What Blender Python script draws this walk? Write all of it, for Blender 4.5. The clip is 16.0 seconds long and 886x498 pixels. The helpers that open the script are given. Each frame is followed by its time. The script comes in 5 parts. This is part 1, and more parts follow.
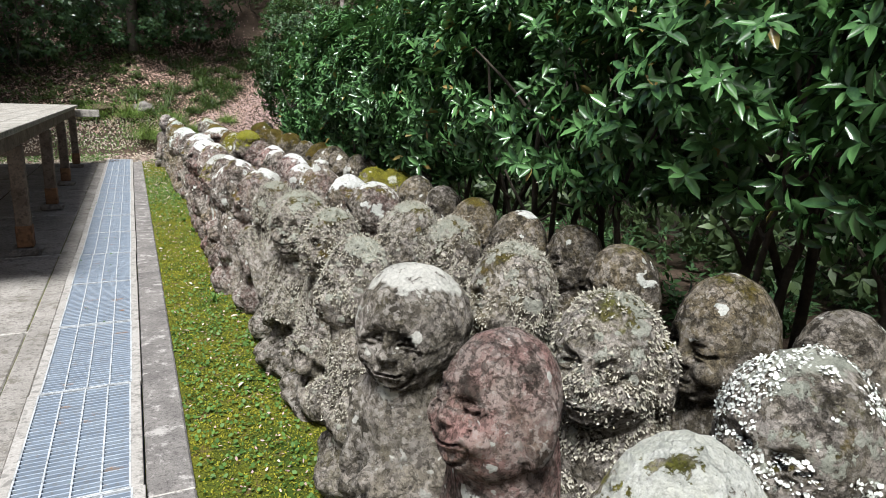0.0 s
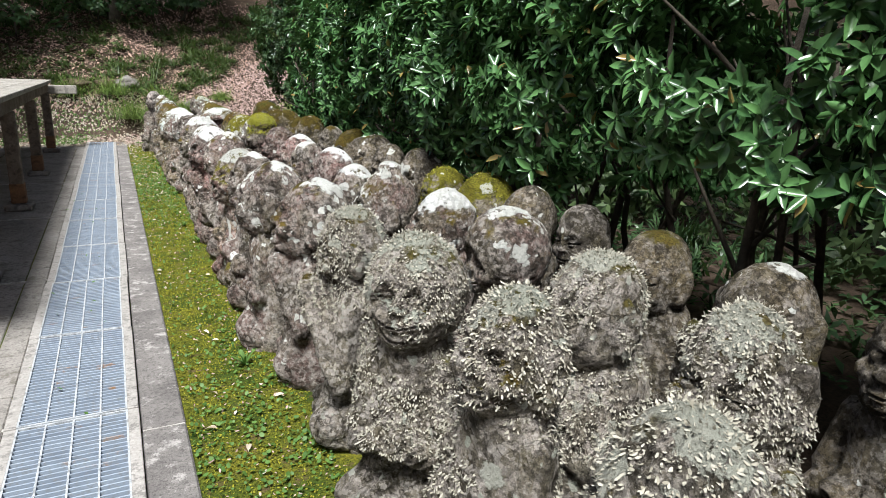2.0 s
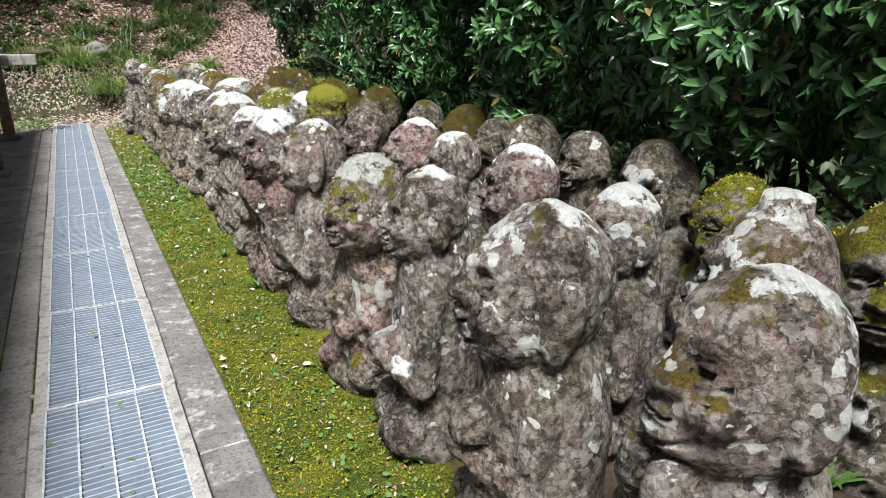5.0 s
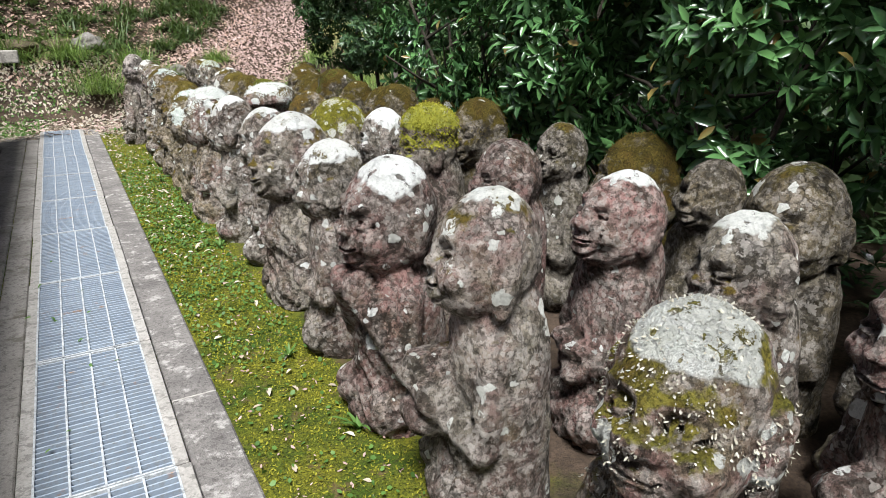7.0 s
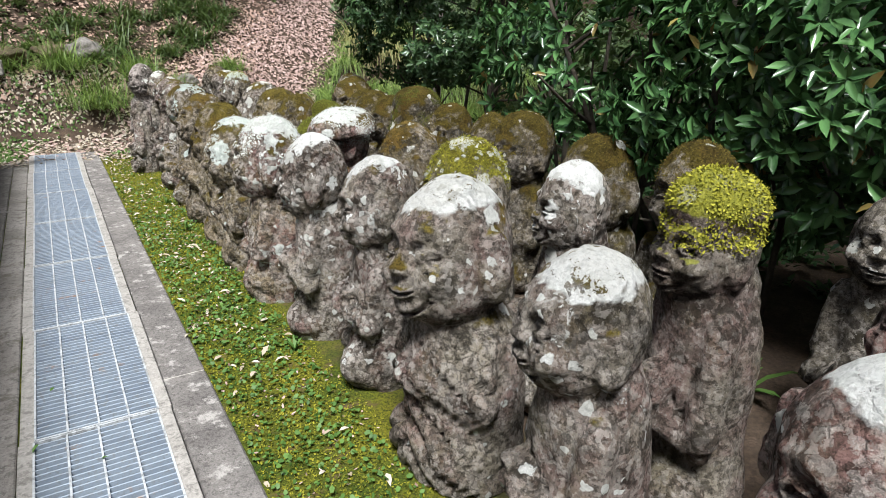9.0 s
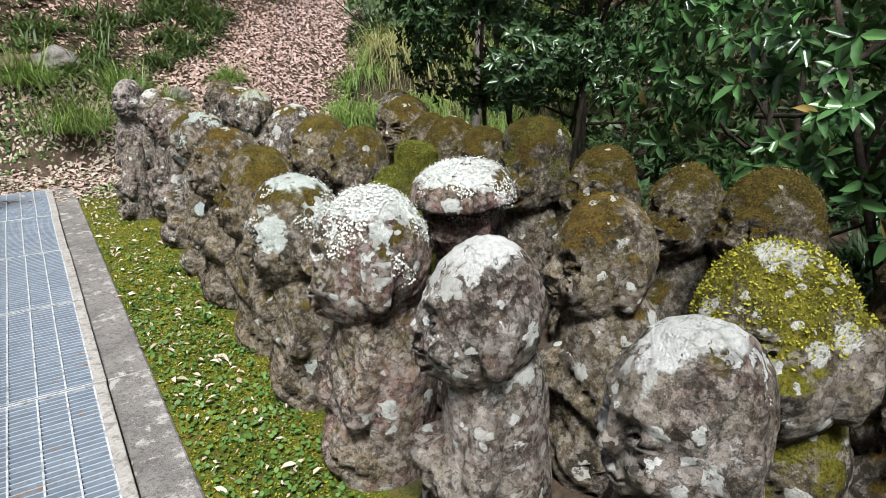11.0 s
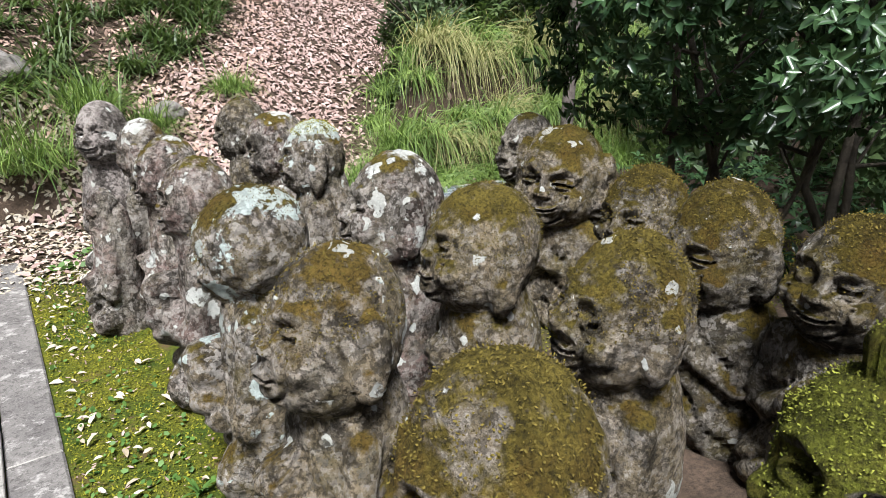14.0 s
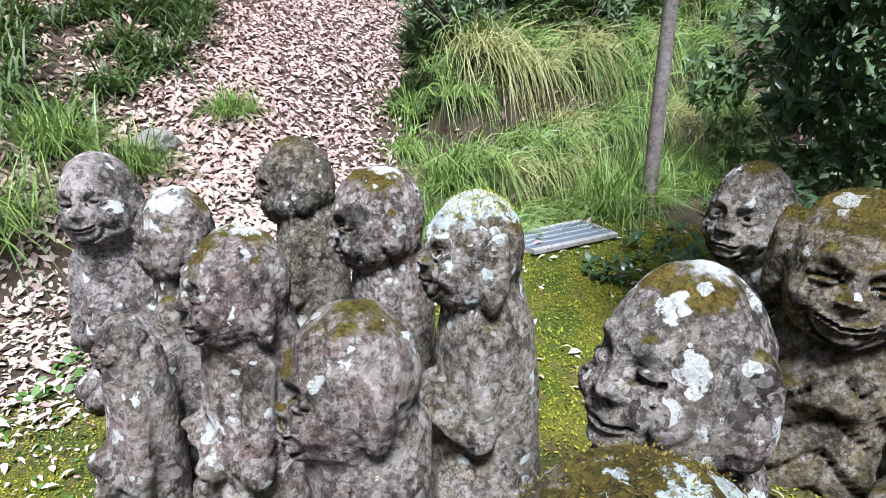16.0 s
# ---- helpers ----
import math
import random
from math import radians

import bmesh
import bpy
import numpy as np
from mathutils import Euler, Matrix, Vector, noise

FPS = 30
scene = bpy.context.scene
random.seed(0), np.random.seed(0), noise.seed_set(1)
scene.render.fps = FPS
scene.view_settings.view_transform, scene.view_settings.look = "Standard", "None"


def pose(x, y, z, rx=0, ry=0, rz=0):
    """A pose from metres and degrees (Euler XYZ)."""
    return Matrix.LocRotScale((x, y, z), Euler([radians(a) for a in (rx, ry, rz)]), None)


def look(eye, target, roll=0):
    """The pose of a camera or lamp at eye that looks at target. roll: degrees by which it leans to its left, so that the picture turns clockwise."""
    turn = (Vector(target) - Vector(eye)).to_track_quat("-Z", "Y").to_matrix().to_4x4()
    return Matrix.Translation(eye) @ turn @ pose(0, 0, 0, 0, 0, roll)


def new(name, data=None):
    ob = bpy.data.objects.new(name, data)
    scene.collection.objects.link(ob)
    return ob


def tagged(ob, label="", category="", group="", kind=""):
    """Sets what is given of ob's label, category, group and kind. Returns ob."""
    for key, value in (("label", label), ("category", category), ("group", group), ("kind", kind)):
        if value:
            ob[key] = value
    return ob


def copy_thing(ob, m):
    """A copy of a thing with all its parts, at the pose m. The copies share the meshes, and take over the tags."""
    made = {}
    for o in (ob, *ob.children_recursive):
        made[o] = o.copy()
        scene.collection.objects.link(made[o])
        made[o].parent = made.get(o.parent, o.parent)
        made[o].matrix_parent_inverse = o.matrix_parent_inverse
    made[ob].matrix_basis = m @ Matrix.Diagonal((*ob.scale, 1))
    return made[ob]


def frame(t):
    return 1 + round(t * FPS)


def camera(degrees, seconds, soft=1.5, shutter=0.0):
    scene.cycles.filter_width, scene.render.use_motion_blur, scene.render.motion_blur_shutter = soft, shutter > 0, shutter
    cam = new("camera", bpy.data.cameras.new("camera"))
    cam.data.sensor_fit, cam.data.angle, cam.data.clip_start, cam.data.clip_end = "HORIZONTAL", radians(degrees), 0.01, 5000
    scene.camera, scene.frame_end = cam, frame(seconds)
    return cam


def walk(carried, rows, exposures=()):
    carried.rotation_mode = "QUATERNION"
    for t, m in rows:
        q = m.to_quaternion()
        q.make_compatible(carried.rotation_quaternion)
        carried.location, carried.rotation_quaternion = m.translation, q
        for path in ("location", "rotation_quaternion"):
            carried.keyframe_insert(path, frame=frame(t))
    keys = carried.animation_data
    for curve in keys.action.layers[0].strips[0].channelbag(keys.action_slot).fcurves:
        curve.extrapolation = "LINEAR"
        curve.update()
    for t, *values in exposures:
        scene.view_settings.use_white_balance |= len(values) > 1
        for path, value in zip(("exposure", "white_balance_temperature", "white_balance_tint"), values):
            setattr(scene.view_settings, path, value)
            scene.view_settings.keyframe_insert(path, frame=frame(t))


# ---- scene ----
cam = camera(70.1, 16.0, soft=0.75)
METRES, EYE, TILT, LEAN, TURN = 12.38, 1.49, -13.3, -1.8, -26.3
EXPOSURES = ((0.0, 0.74, 6080, 8), (8.0, 0.78, 6080, 8), (10.2, 0.64, 6120, 8), (13.0, 0.76, 6160, 8), (16.0, 1.24, 5450, 12))
ROWS = [
    (0.0, 0.0, 0.0, 0.0, 0.0, 0.0, 0.0),
    (0.5, -0.0143, 0.0264, 0.0079, -0.08, -0.39, 0.02),
    (1.0, -0.0275, 0.0567, 0.0158, -0.3, -0.92, -0.07),
    (1.5, -0.0429, 0.0849, 0.0217, -0.73, -1.56, -0.11),
    (2.0, -0.0583, 0.1111, 0.0268, -1.24, -2.08, 0.01),
    (2.5, -0.0689, 0.1409, 0.0319, -1.94, -2.56, 0.43),
    (3.0, -0.0853, 0.1643, 0.0352, -2.49, -3.09, 0.84),
    (3.5, -0.1042, 0.1862, 0.0392, -2.78, -3.78, 1.19),
    (4.0, -0.1212, 0.2137, 0.0446, -3.18, -4.35, 1.61),
    (4.5, -0.1405, 0.2391, 0.0506, -3.55, -4.9, 1.92),
    (7.0, -0.2072, 0.3781, 0.089, -4.39, -6.51, 2.41),
    (7.5, -0.2233, 0.4048, 0.0965, -4.58, -6.43, 2.49),
    (8.0, -0.237, 0.4317, 0.1023, -4.73, -6.38, 2.37),
    (8.5, -0.2489, 0.4596, 0.1098, -5.03, -6.42, 2.42),
    (9.0, -0.2657, 0.4892, 0.1172, -5.28, -6.29, 2.58),
    (9.5, -0.2819, 0.5183, 0.1244, -5.62, -6.2, 2.69),
    (10.0, -0.2945, 0.5476, 0.1335, -6.17, -6.21, 2.88),
    (12.5, -0.3374, 0.6907, 0.1673, -7.79, -6.47, 3.93),
    (13.0, -0.3476, 0.7178, 0.1745, -8.2, -6.67, 4.05),
    (13.5, -0.3603, 0.743, 0.1813, -8.62, -6.77, 4.24),
    (14.0, -0.3688, 0.7707, 0.1861, -9.03, -6.88, 4.45),
    (14.5, -0.3806, 0.7975, 0.1938, -9.71, -6.94, 4.64),
    (15.0, -0.396, 0.823, 0.2022, -10.57, -6.98, 5.0),
    (15.5, -0.4047, 0.8503, 0.2072, -11.62, -6.95, 5.35),
    (16.0, -0.4168, 0.8752, 0.2144, -13.16, -7.05, 5.67),
]
walk(cam, [(t, pose(0, 0, EYE, TILT, LEAN, TURN) @ pose(METRES * x, METRES * y, METRES * z, 90 + pitch, roll, yaw)) for t, x, y, z, yaw, pitch, roll in ROWS],
     exposures=EXPOSURES)

# ---- light ----
world = bpy.data.worlds.new("sky")
scene.world = world
world.use_nodes = True
wn = world.node_tree
bg = wn.nodes["Background"]
sky = wn.nodes.new("ShaderNodeTexSky")
sky.sky_type = "NISHITA"
sky.sun_disc = False
SUN_UP, SUN_ROUND = 62, 214
sky.sun_elevation, sky.sun_rotation = radians(SUN_UP), radians(SUN_ROUND)
sky.air_density, sky.dust_density, sky.ozone_density = 1.0, 4.0, 1.0
wn.links.new(sky.outputs[0], bg.inputs[0])
bg.inputs[1].default_value = 0.05
sun = new("sun", bpy.data.lights.new("sun", "SUN"))
sun.data.energy, sun.data.angle, sun.data.color = 5.0, radians(18), (1.0, 0.97, 0.92)
a, e = radians(SUN_ROUND), radians(SUN_UP)
sun.matrix_world = look((0, 0, 0), (-math.sin(a) * math.cos(e), -math.cos(a) * math.cos(e), -math.sin(e)))


# ---- materials ----
class Nodes:
    """A short way to write a node material."""

    def __init__(self, name):
        self.m = bpy.data.materials.new(name)
        self.m.use_nodes = True
        self.t = self.m.node_tree
        self.bsdf = self.t.nodes["Principled BSDF"]
        self.out = self.t.nodes["Material Output"]

    def put(self, socket, value):
        if hasattr(value, "is_linked"):
            self.t.links.new(value, socket)
        elif isinstance(value, tuple) and len(value) == 3 and socket.type == "RGBA":
            socket.default_value = (*value, 1)
        else:
            socket.default_value = value

    def node(self, kind, ins=(), **props):
        n = self.t.nodes.new(kind)
        for k, v in props.items():
            setattr(n, k, v)
        for k, v in dict(ins).items():
            self.put(n.inputs[k], v)
        return n

    def coords(self, shift=True):
        c = self.node("ShaderNodeTexCoord").outputs["Object"]
        if not shift:
            return c
        r = self.node("ShaderNodeObjectInfo").outputs["Random"]
        s = self.node("ShaderNodeMath", {0: r, 1: 37.0}, operation="MULTIPLY").outputs[0]
        return self.node("ShaderNodeVectorMath", {0: c, 1: s}, operation="ADD").outputs[0]

    def noise(self, vec, scale, detail=5.0, rough=0.6):
        return self.node("ShaderNodeTexNoise", {"Vector": vec, "Scale": scale, "Detail": detail, "Roughness": rough}).outputs[0]

    def ramp(self, fac, lo, hi):
        return self.node("ShaderNodeMapRange", {0: fac, 1: lo, 2: hi, 3: 0.0, 4: 1.0}, clamp=True).outputs[0]

    def math(self, op, a, b=0.0):
        return self.node("ShaderNodeMath", {0: a, 1: b}, operation=op).outputs[0]

    def mix(self, fac, a, b, how="MIX"):
        n = self.node("ShaderNodeMix", data_type="RGBA", blend_type=how)
        self.put(n.inputs[0], fac), self.put(n.inputs[6], a), self.put(n.inputs[7], b)
        return n.outputs[2]

    def bump(self, height, strength, distance):
        n = self.node("ShaderNodeBump", {"Height": height, "Strength": strength, "Distance": distance})
        self.t.links.new(n.outputs[0], self.bsdf.inputs["Normal"])

    def done(self, color, rough=0.9, metal=0.0):
        self.bsdf.inputs["Specular IOR Level"].default_value = 0.12 if rough > 0.75 else 0.5
        self.put(self.bsdf.inputs["Base Color"], color)
        self.put(self.bsdf.inputs["Roughness"], rough)
        self.put(self.bsdf.inputs["Metallic"], metal)
        return self.m


def stone(name, one, two, white=0.0, crown=0.0, moss=0.0, moss_color=(0.16, 0.15, 0.03), fleck=(0.82, 0.82, 0.77), spots=0.34):
    """Weathered carved stone with a dusty film, round crusts of lichen, a crusted crown and moss."""
    n = Nodes(name)
    c = n.coords()
    shifted = n.node("ShaderNodeVectorMath", {0: c, 1: (3.7, 9.1, 5.3)}, operation="ADD").outputs[0]
    fine = n.noise(c, 85, 7, 0.75)
    geo = n.node("ShaderNodeNewGeometry")
    up = n.node("ShaderNodeSeparateXYZ", {0: geo.outputs["Normal"]}).outputs[2]
    high = n.node("ShaderNodeSeparateXYZ", {0: n.node("ShaderNodeTexCoord").outputs["Object"]}).outputs[2]
    col = n.mix(n.ramp(n.noise(c, 4.5, 6), 0.42, 0.58), one, two)
    # broad tone, thin pale film, chisel grain, algae and dark stains
    col = n.mix(n.ramp(n.noise(shifted, 2.6, 4), 0.40, 0.62), col, n.mix(0.5, col, (0.03, 0.026, 0.02)))
    film = n.ramp(n.noise(shifted, 17, 9, 0.66), 0.49, 0.54)
    col = n.mix(n.math("MULTIPLY", film, 0.24 + 0.5 * white), col, (0.50, 0.445, 0.40))
    algae = n.ramp(n.noise(n.node("ShaderNodeVectorMath", {0: c, 1: (8.1, 2.3, 6.7)}, operation="ADD").outputs[0], 4.2, 8, 0.7), 0.52, 0.63)
    col = n.mix(n.math("MULTIPLY", algae, 0.35 + 0.45 * moss), col, (0.105, 0.085, 0.026))
    grain = n.noise(c, 40, 7, 0.78)
    col = n.mix(n.math("MULTIPLY", n.ramp(grain, 0.47, 0.43), 0.6), col, (0.026, 0.021, 0.016))
    col = n.mix(n.math("MULTIPLY", n.ramp(grain, 0.56, 0.60), 0.45), col, (0.56, 0.52, 0.47))
    stain = n.ramp(n.noise(shifted, 8, 9, 0.70), 0.54, 0.575)
    col = n.mix(n.math("MULTIPLY", stain, 0.72), col, (0.024, 0.020, 0.014))
    col = n.mix(n.math("MULTIPLY", n.ramp(fine, 0.56, 0.62), 0.6), col, (0.014, 0.012, 0.009))
    # weathered plates, pale and dark, with cracks between them
    sway = n.node("ShaderNodeTexNoise", {"Vector": c, "Scale": 55.0, "Detail": 5.0, "Roughness": 0.7}).outputs[1]
    bent = n.node("ShaderNodeVectorMath", {0: c, 1: n.node("ShaderNodeVectorMath", {0: sway, "Scale": 0.035}, operation="SCALE").outputs[0]}, operation="ADD").outputs[0]
    plate = n.node("ShaderNodeSeparateColor", {0: n.node("ShaderNodeTexVoronoi", {"Vector": bent, "Scale": 64.0, "Randomness": 1.0}).outputs["Color"]})
    patchy = n.ramp(n.noise(shifted, 5.5, 5, 0.6), 0.40, 0.58)
    pale = n.math("MULTIPLY", n.math("GREATER_THAN", plate.outputs[0], 0.80 - 0.22 * white), patchy)
    col = n.mix(n.math("MULTIPLY", pale, 0.25 + 0.4 * white), col, (0.62, 0.57, 0.52))
    dim = n.math("MULTIPLY", n.math("LESS_THAN", plate.outputs[1], 0.34), n.math("SUBTRACT", 1.0, n.math("MULTIPLY", patchy, 0.4)))
    col = n.mix(n.math("MULTIPLY", dim, 0.5), col, (0.03, 0.025, 0.018))
    edge = n.node("ShaderNodeTexVoronoi", {"Vector": bent, "Scale": 24.0, "Randomness": 1.0}, feature="DISTANCE_TO_EDGE").outputs["Distance"]
    crack = n.math("MULTIPLY", n.ramp(edge, 0.07, 0.03), n.ramp(n.noise(c, 5, 4), 0.44, 0.52))
    col = n.mix(n.math("MULTIPLY", crack, 0.45), col, (0.016, 0.013, 0.010))
    # lichen: broad, middling and small round crusts with lobed rims
    push = n.node("ShaderNodeTexNoise", {"Vector": c, "Scale": 26.0, "Detail": 4.0}).outputs[1]
    warp = n.node("ShaderNodeVectorMath", {0: c, 1: n.node("ShaderNodeVectorMath", {0: push, "Scale": 0.045}, operation="SCALE").outputs[0]}, operation="ADD").outputs[0]
    rim = n.math("ADD", n.math("MULTIPLY", n.noise(c, 38, 6, 0.75), 0.5), -0.14)
    crowd = n.ramp(n.noise(shifted, 3.2, 3), 0.40, 0.62)
    shade = 0.0
    lich = None
    for scale, share, size in ((5.6, 0.30 * white, 0.46), (12.0, spots * (0.35 + 0.7 * white), 0.50), (27.0, spots * (0.45 + 0.5 * white), 0.50)):
        v = n.node("ShaderNodeTexVoronoi", {"Vector": warp, "Scale": scale, "Randomness": 1.0})
        pick = n.node("ShaderNodeSeparateColor", {0: v.outputs["Color"]})
        wide = n.math("MULTIPLY", n.math("ADD", pick.outputs[1], 0.5), size * 0.75)
        disc = n.ramp(n.math("SUBTRACT", n.math("ADD", v.outputs["Distance"], rim), wide), 0.12, 0.07)
        chance = n.math("MULTIPLY", n.math("MULTIPLY", n.math("ADD", 0.25, n.math("MULTIPLY", high, 0.7)), crowd), share * 1.25)
        disc = n.math("MULTIPLY", disc, n.math("LESS_THAN", pick.outputs[0], chance))
        shade = n.math("MAXIMUM", n.math("MULTIPLY", disc, pick.outputs[2]), shade)
        lich = disc if lich is None else n.math("MAXIMUM", lich, disc)
    patch = n.ramp(n.math("ADD", n.noise(warp, 7, 8, 0.66), n.math("ADD", n.math("MULTIPLY", up, 0.10), n.math("MULTIPLY", high, 0.12))), 0.90 - 0.22 * white, 0.915 - 0.22 * white)
    lich = n.math("MULTIPLY", n.math("MAXIMUM", lich, patch), 1.0 if white > 0 else 0.0)
    if crown > 0:
        top = n.ramp(n.math("ADD", n.math("ADD", high, n.math("MULTIPLY", up, 0.16)), n.math("MULTIPLY", n.noise(warp, 4.5, 5, 0.55), 0.44)), 1.45 - 0.40 * crown, 1.475 - 0.40 * crown)
        lich = n.math("MAXIMUM", lich, top)
    holes = n.ramp(n.noise(warp, 17, 7, 0.72), 0.58, 0.60)
    lich = n.math("MULTIPLY", lich, n.math("SUBTRACT", 1.0, n.math("MULTIPLY", holes, 0.9)))
    flecks = n.mix(n.ramp(n.noise(c, 100, 6, 0.8), 0.46, 0.60), fleck, tuple(v * 0.78 for v in fleck))
    flecks = n.mix(n.math("MULTIPLY", n.ramp(n.noise(shifted, 11, 5), 0.5, 0.7), 0.2), flecks, (0.42, 0.46, 0.38))
    flecks = n.mix(n.math("MULTIPLY", shade, 0.6), flecks, (0.42, 0.41, 0.36))
    col = n.mix(lich, col, flecks)
    # moss where it is damp and level
    green = n.mix(n.ramp(n.noise(c, 17, 5), 0.35, 0.65), moss_color, tuple(v * 0.45 for v in moss_color))
    green = n.mix(n.math("MULTIPLY", n.ramp(n.noise(c, 6, 4), 0.52, 0.72), 0.6), green, (0.15, 0.085, 0.022))
    green = n.mix(n.ramp(n.noise(c, 110, 4, 0.7), 0.45, 0.62), green, n.mix(0.7, green, (0.02, 0.018, 0.008)))
    damp = n.ramp(n.math("ADD", n.math("ADD", n.math("MULTIPLY", up, 0.30), n.math("MULTIPLY", high, 0.10)), n.noise(c, 6, 8, 0.65)), 0.98 - 0.48 * moss, 1.06 - 0.48 * moss)
    damp = n.math("MULTIPLY", damp, n.math("SUBTRACT", 1.0, n.math("MULTIPLY", lich, 0.85)))
    if moss > 0:
        col = n.mix(damp, col, green)
    relief = n.math("ADD", n.math("MULTIPLY", fine, 0.6), n.math("ADD", n.math("MULTIPLY", n.noise(c, 22, 7, 0.65), 0.6), n.math("MULTIPLY", lich, 0.25)))
    n.bump(n.math("ADD", relief, n.math("SUBTRACT", n.math("ADD", grain, n.math("MULTIPLY", pale, 0.2)), n.math("ADD", n.math("MULTIPLY", crack, 0.5), n.math("MULTIPLY", dim, 0.2)))), 1.0, 0.022)
    return n.done(col, 0.92)


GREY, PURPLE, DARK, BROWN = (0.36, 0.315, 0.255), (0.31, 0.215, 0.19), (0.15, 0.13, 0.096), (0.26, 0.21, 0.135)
ROSE, EARTH = (0.42, 0.245, 0.22), (0.37, 0.295, 0.20)
STONES = {
    "fur": stone("lichen_grey_stone", (0.27, 0.24, 0.185), GREY, 0.75, 0.40, 0.35, (0.15, 0.14, 0.04), (0.44, 0.44, 0.37)),
    "fur2": stone("tufted_lichen_stone", (0.27, 0.24, 0.185), GREY, 0.75, 0.35, 0.35, (0.17, 0.17, 0.05), (0.42, 0.43, 0.36)),
    "spot": stone("spotted_stone", PURPLE, GREY, 0.62, 0.34, 0.34, (0.22, 0.18, 0.035)),
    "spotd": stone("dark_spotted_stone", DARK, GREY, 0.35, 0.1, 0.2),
    "red": stone("reddish_stone", ROSE, PURPLE, 0.22, 0.0, 0.0, spots=0.2),
    "redwhite": stone("reddish_stone_white_crown", ROSE, PURPLE, 0.45, 0.55, 0.0, fleck=(0.86, 0.86, 0.83)),
    "crown": stone("white_crowned_stone", PURPLE, GREY, 0.5, 0.60, 0.42, (0.24, 0.19, 0.035), fleck=(0.82, 0.82, 0.79)),
    "white": stone("white_lichen_stone", PURPLE, GREY, 0.85, 0.56, 0.3, (0.22, 0.18, 0.035), fleck=(0.86, 0.86, 0.83)),
    "redlichen": stone("rosy_lichen_stone", ROSE, EARTH, 0.75, 0.62, 0.45, (0.16, 0.14, 0.03), (0.84, 0.86, 0.82)),
    "cap": stone("green_white_capped_stone", BROWN, EARTH, 0.3, 0.75, 0.5, (0.18, 0.15, 0.03), (0.78, 0.85, 0.80)),
    "crownmoss": stone("pale_crown_stone", GREY, EARTH, 0.3, 0.8, 0.55, (0.30, 0.30, 0.03), (0.8, 0.8, 0.74)),
    "mossface": stone("mossy_pitted_stone", ROSE, EARTH, 0.5, 0.6, 0.5, (0.30, 0.28, 0.05), (0.7, 0.7, 0.66)),
    "mosshead": stone("yellow_moss_stone", BROWN, GREY, 0.4, 0.0, 0.78, (0.26, 0.24, 0.03)),
    "brown": stone("brown_mossy_stone", BROWN, EARTH, 0.16, 0.0, 0.60, (0.20, 0.155, 0.032), spots=0.16),
    "brownwhite": stone("brown_stone_pale_spots", BROWN, EARTH, 0.32, 0.0, 0.50, (0.22, 0.15, 0.035), spots=0.26),
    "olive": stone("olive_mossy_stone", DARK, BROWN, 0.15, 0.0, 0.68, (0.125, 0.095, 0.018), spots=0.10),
    # shade by the hedge is put into this stone's darker colour
    "dark": stone("shade_tinted_stone", DARK, BROWN, 0.2, 0.1, 0.25, spots=0.15),
    "pale": stone("pale_grey_stone", (0.46, 0.40, 0.37), (0.34, 0.29, 0.27), 0.25, 0.1, 0.0),
    "topknot": stone("green_moss_stone", DARK, BROWN, 0.0, 0.0, 0.95, (0.17, 0.18, 0.025)),
}
STONES["greyhood"] = stone("grey_stone_pale_hood", (0.23, 0.205, 0.165), GREY, 0.5, 0.42, 0.15, (0.15, 0.14, 0.04), (0.70, 0.68, 0.62))
STONES["furhood"], STONES["hoodcap"] = STONES["fur2"], stone("hooded_patchy_stone", BROWN, EARTH, 0.85, 0.0, 0.5, (0.18, 0.14, 0.03), (0.72, 0.80, 0.76))
STONES["palemoss"] = stone("patchy_pale_stone", GREY, EARTH, 0.6, 0.55, 0.4, (0.20, 0.18, 0.03), (0.72, 0.78, 0.74))
STONES["hat_stone"] = stone("hat_lichen_stone", BROWN, ROSE, 0.35, 0.55, 0.45, (0.17, 0.13, 0.03), (0.84, 0.86, 0.82))
STONES["mosscap_stone"] = stone("yellow_capped_stone", PURPLE, GREY, 0.0, 0.72, 0.2, (0.3, 0.3, 0.04), (0.34, 0.34, 0.05))
STONES["furwhite"], STONES["pillow"] = STONES["fur2"], STONES["olive"]
STONES["mosscap"], STONES["hat"], STONES["mosshead2"] = STONES["mosscap_stone"], STONES["hat_stone"], STONES["mosshead"]


def crust(name, one, two):
    n = Nodes(name)
    r = n.node("ShaderNodeNewGeometry").outputs["Random Per Island"]
    return n.done(n.mix(r, one, two), 0.95)


LICHEN = crust("leafy_lichen", (0.27, 0.25, 0.195), (0.44, 0.42, 0.35))
LICHEN_WHITE = crust("white_leafy_lichen", (0.50, 0.52, 0.48), (0.72, 0.73, 0.69))
MOSS_YELLOW = crust("yellow_moss", (0.170, 0.170, 0.017), (0.357, 0.340, 0.043))
MOSS_GREEN = crust("green_moss", (0.10, 0.11, 0.018), (0.24, 0.25, 0.04))
MOSS_BROWN = crust("brown_moss", (0.09, 0.07, 0.015), (0.16, 0.122, 0.028))
MOSS_DEEP = crust("deep_green_moss", (0.055, 0.062, 0.012), (0.14, 0.15, 0.03))


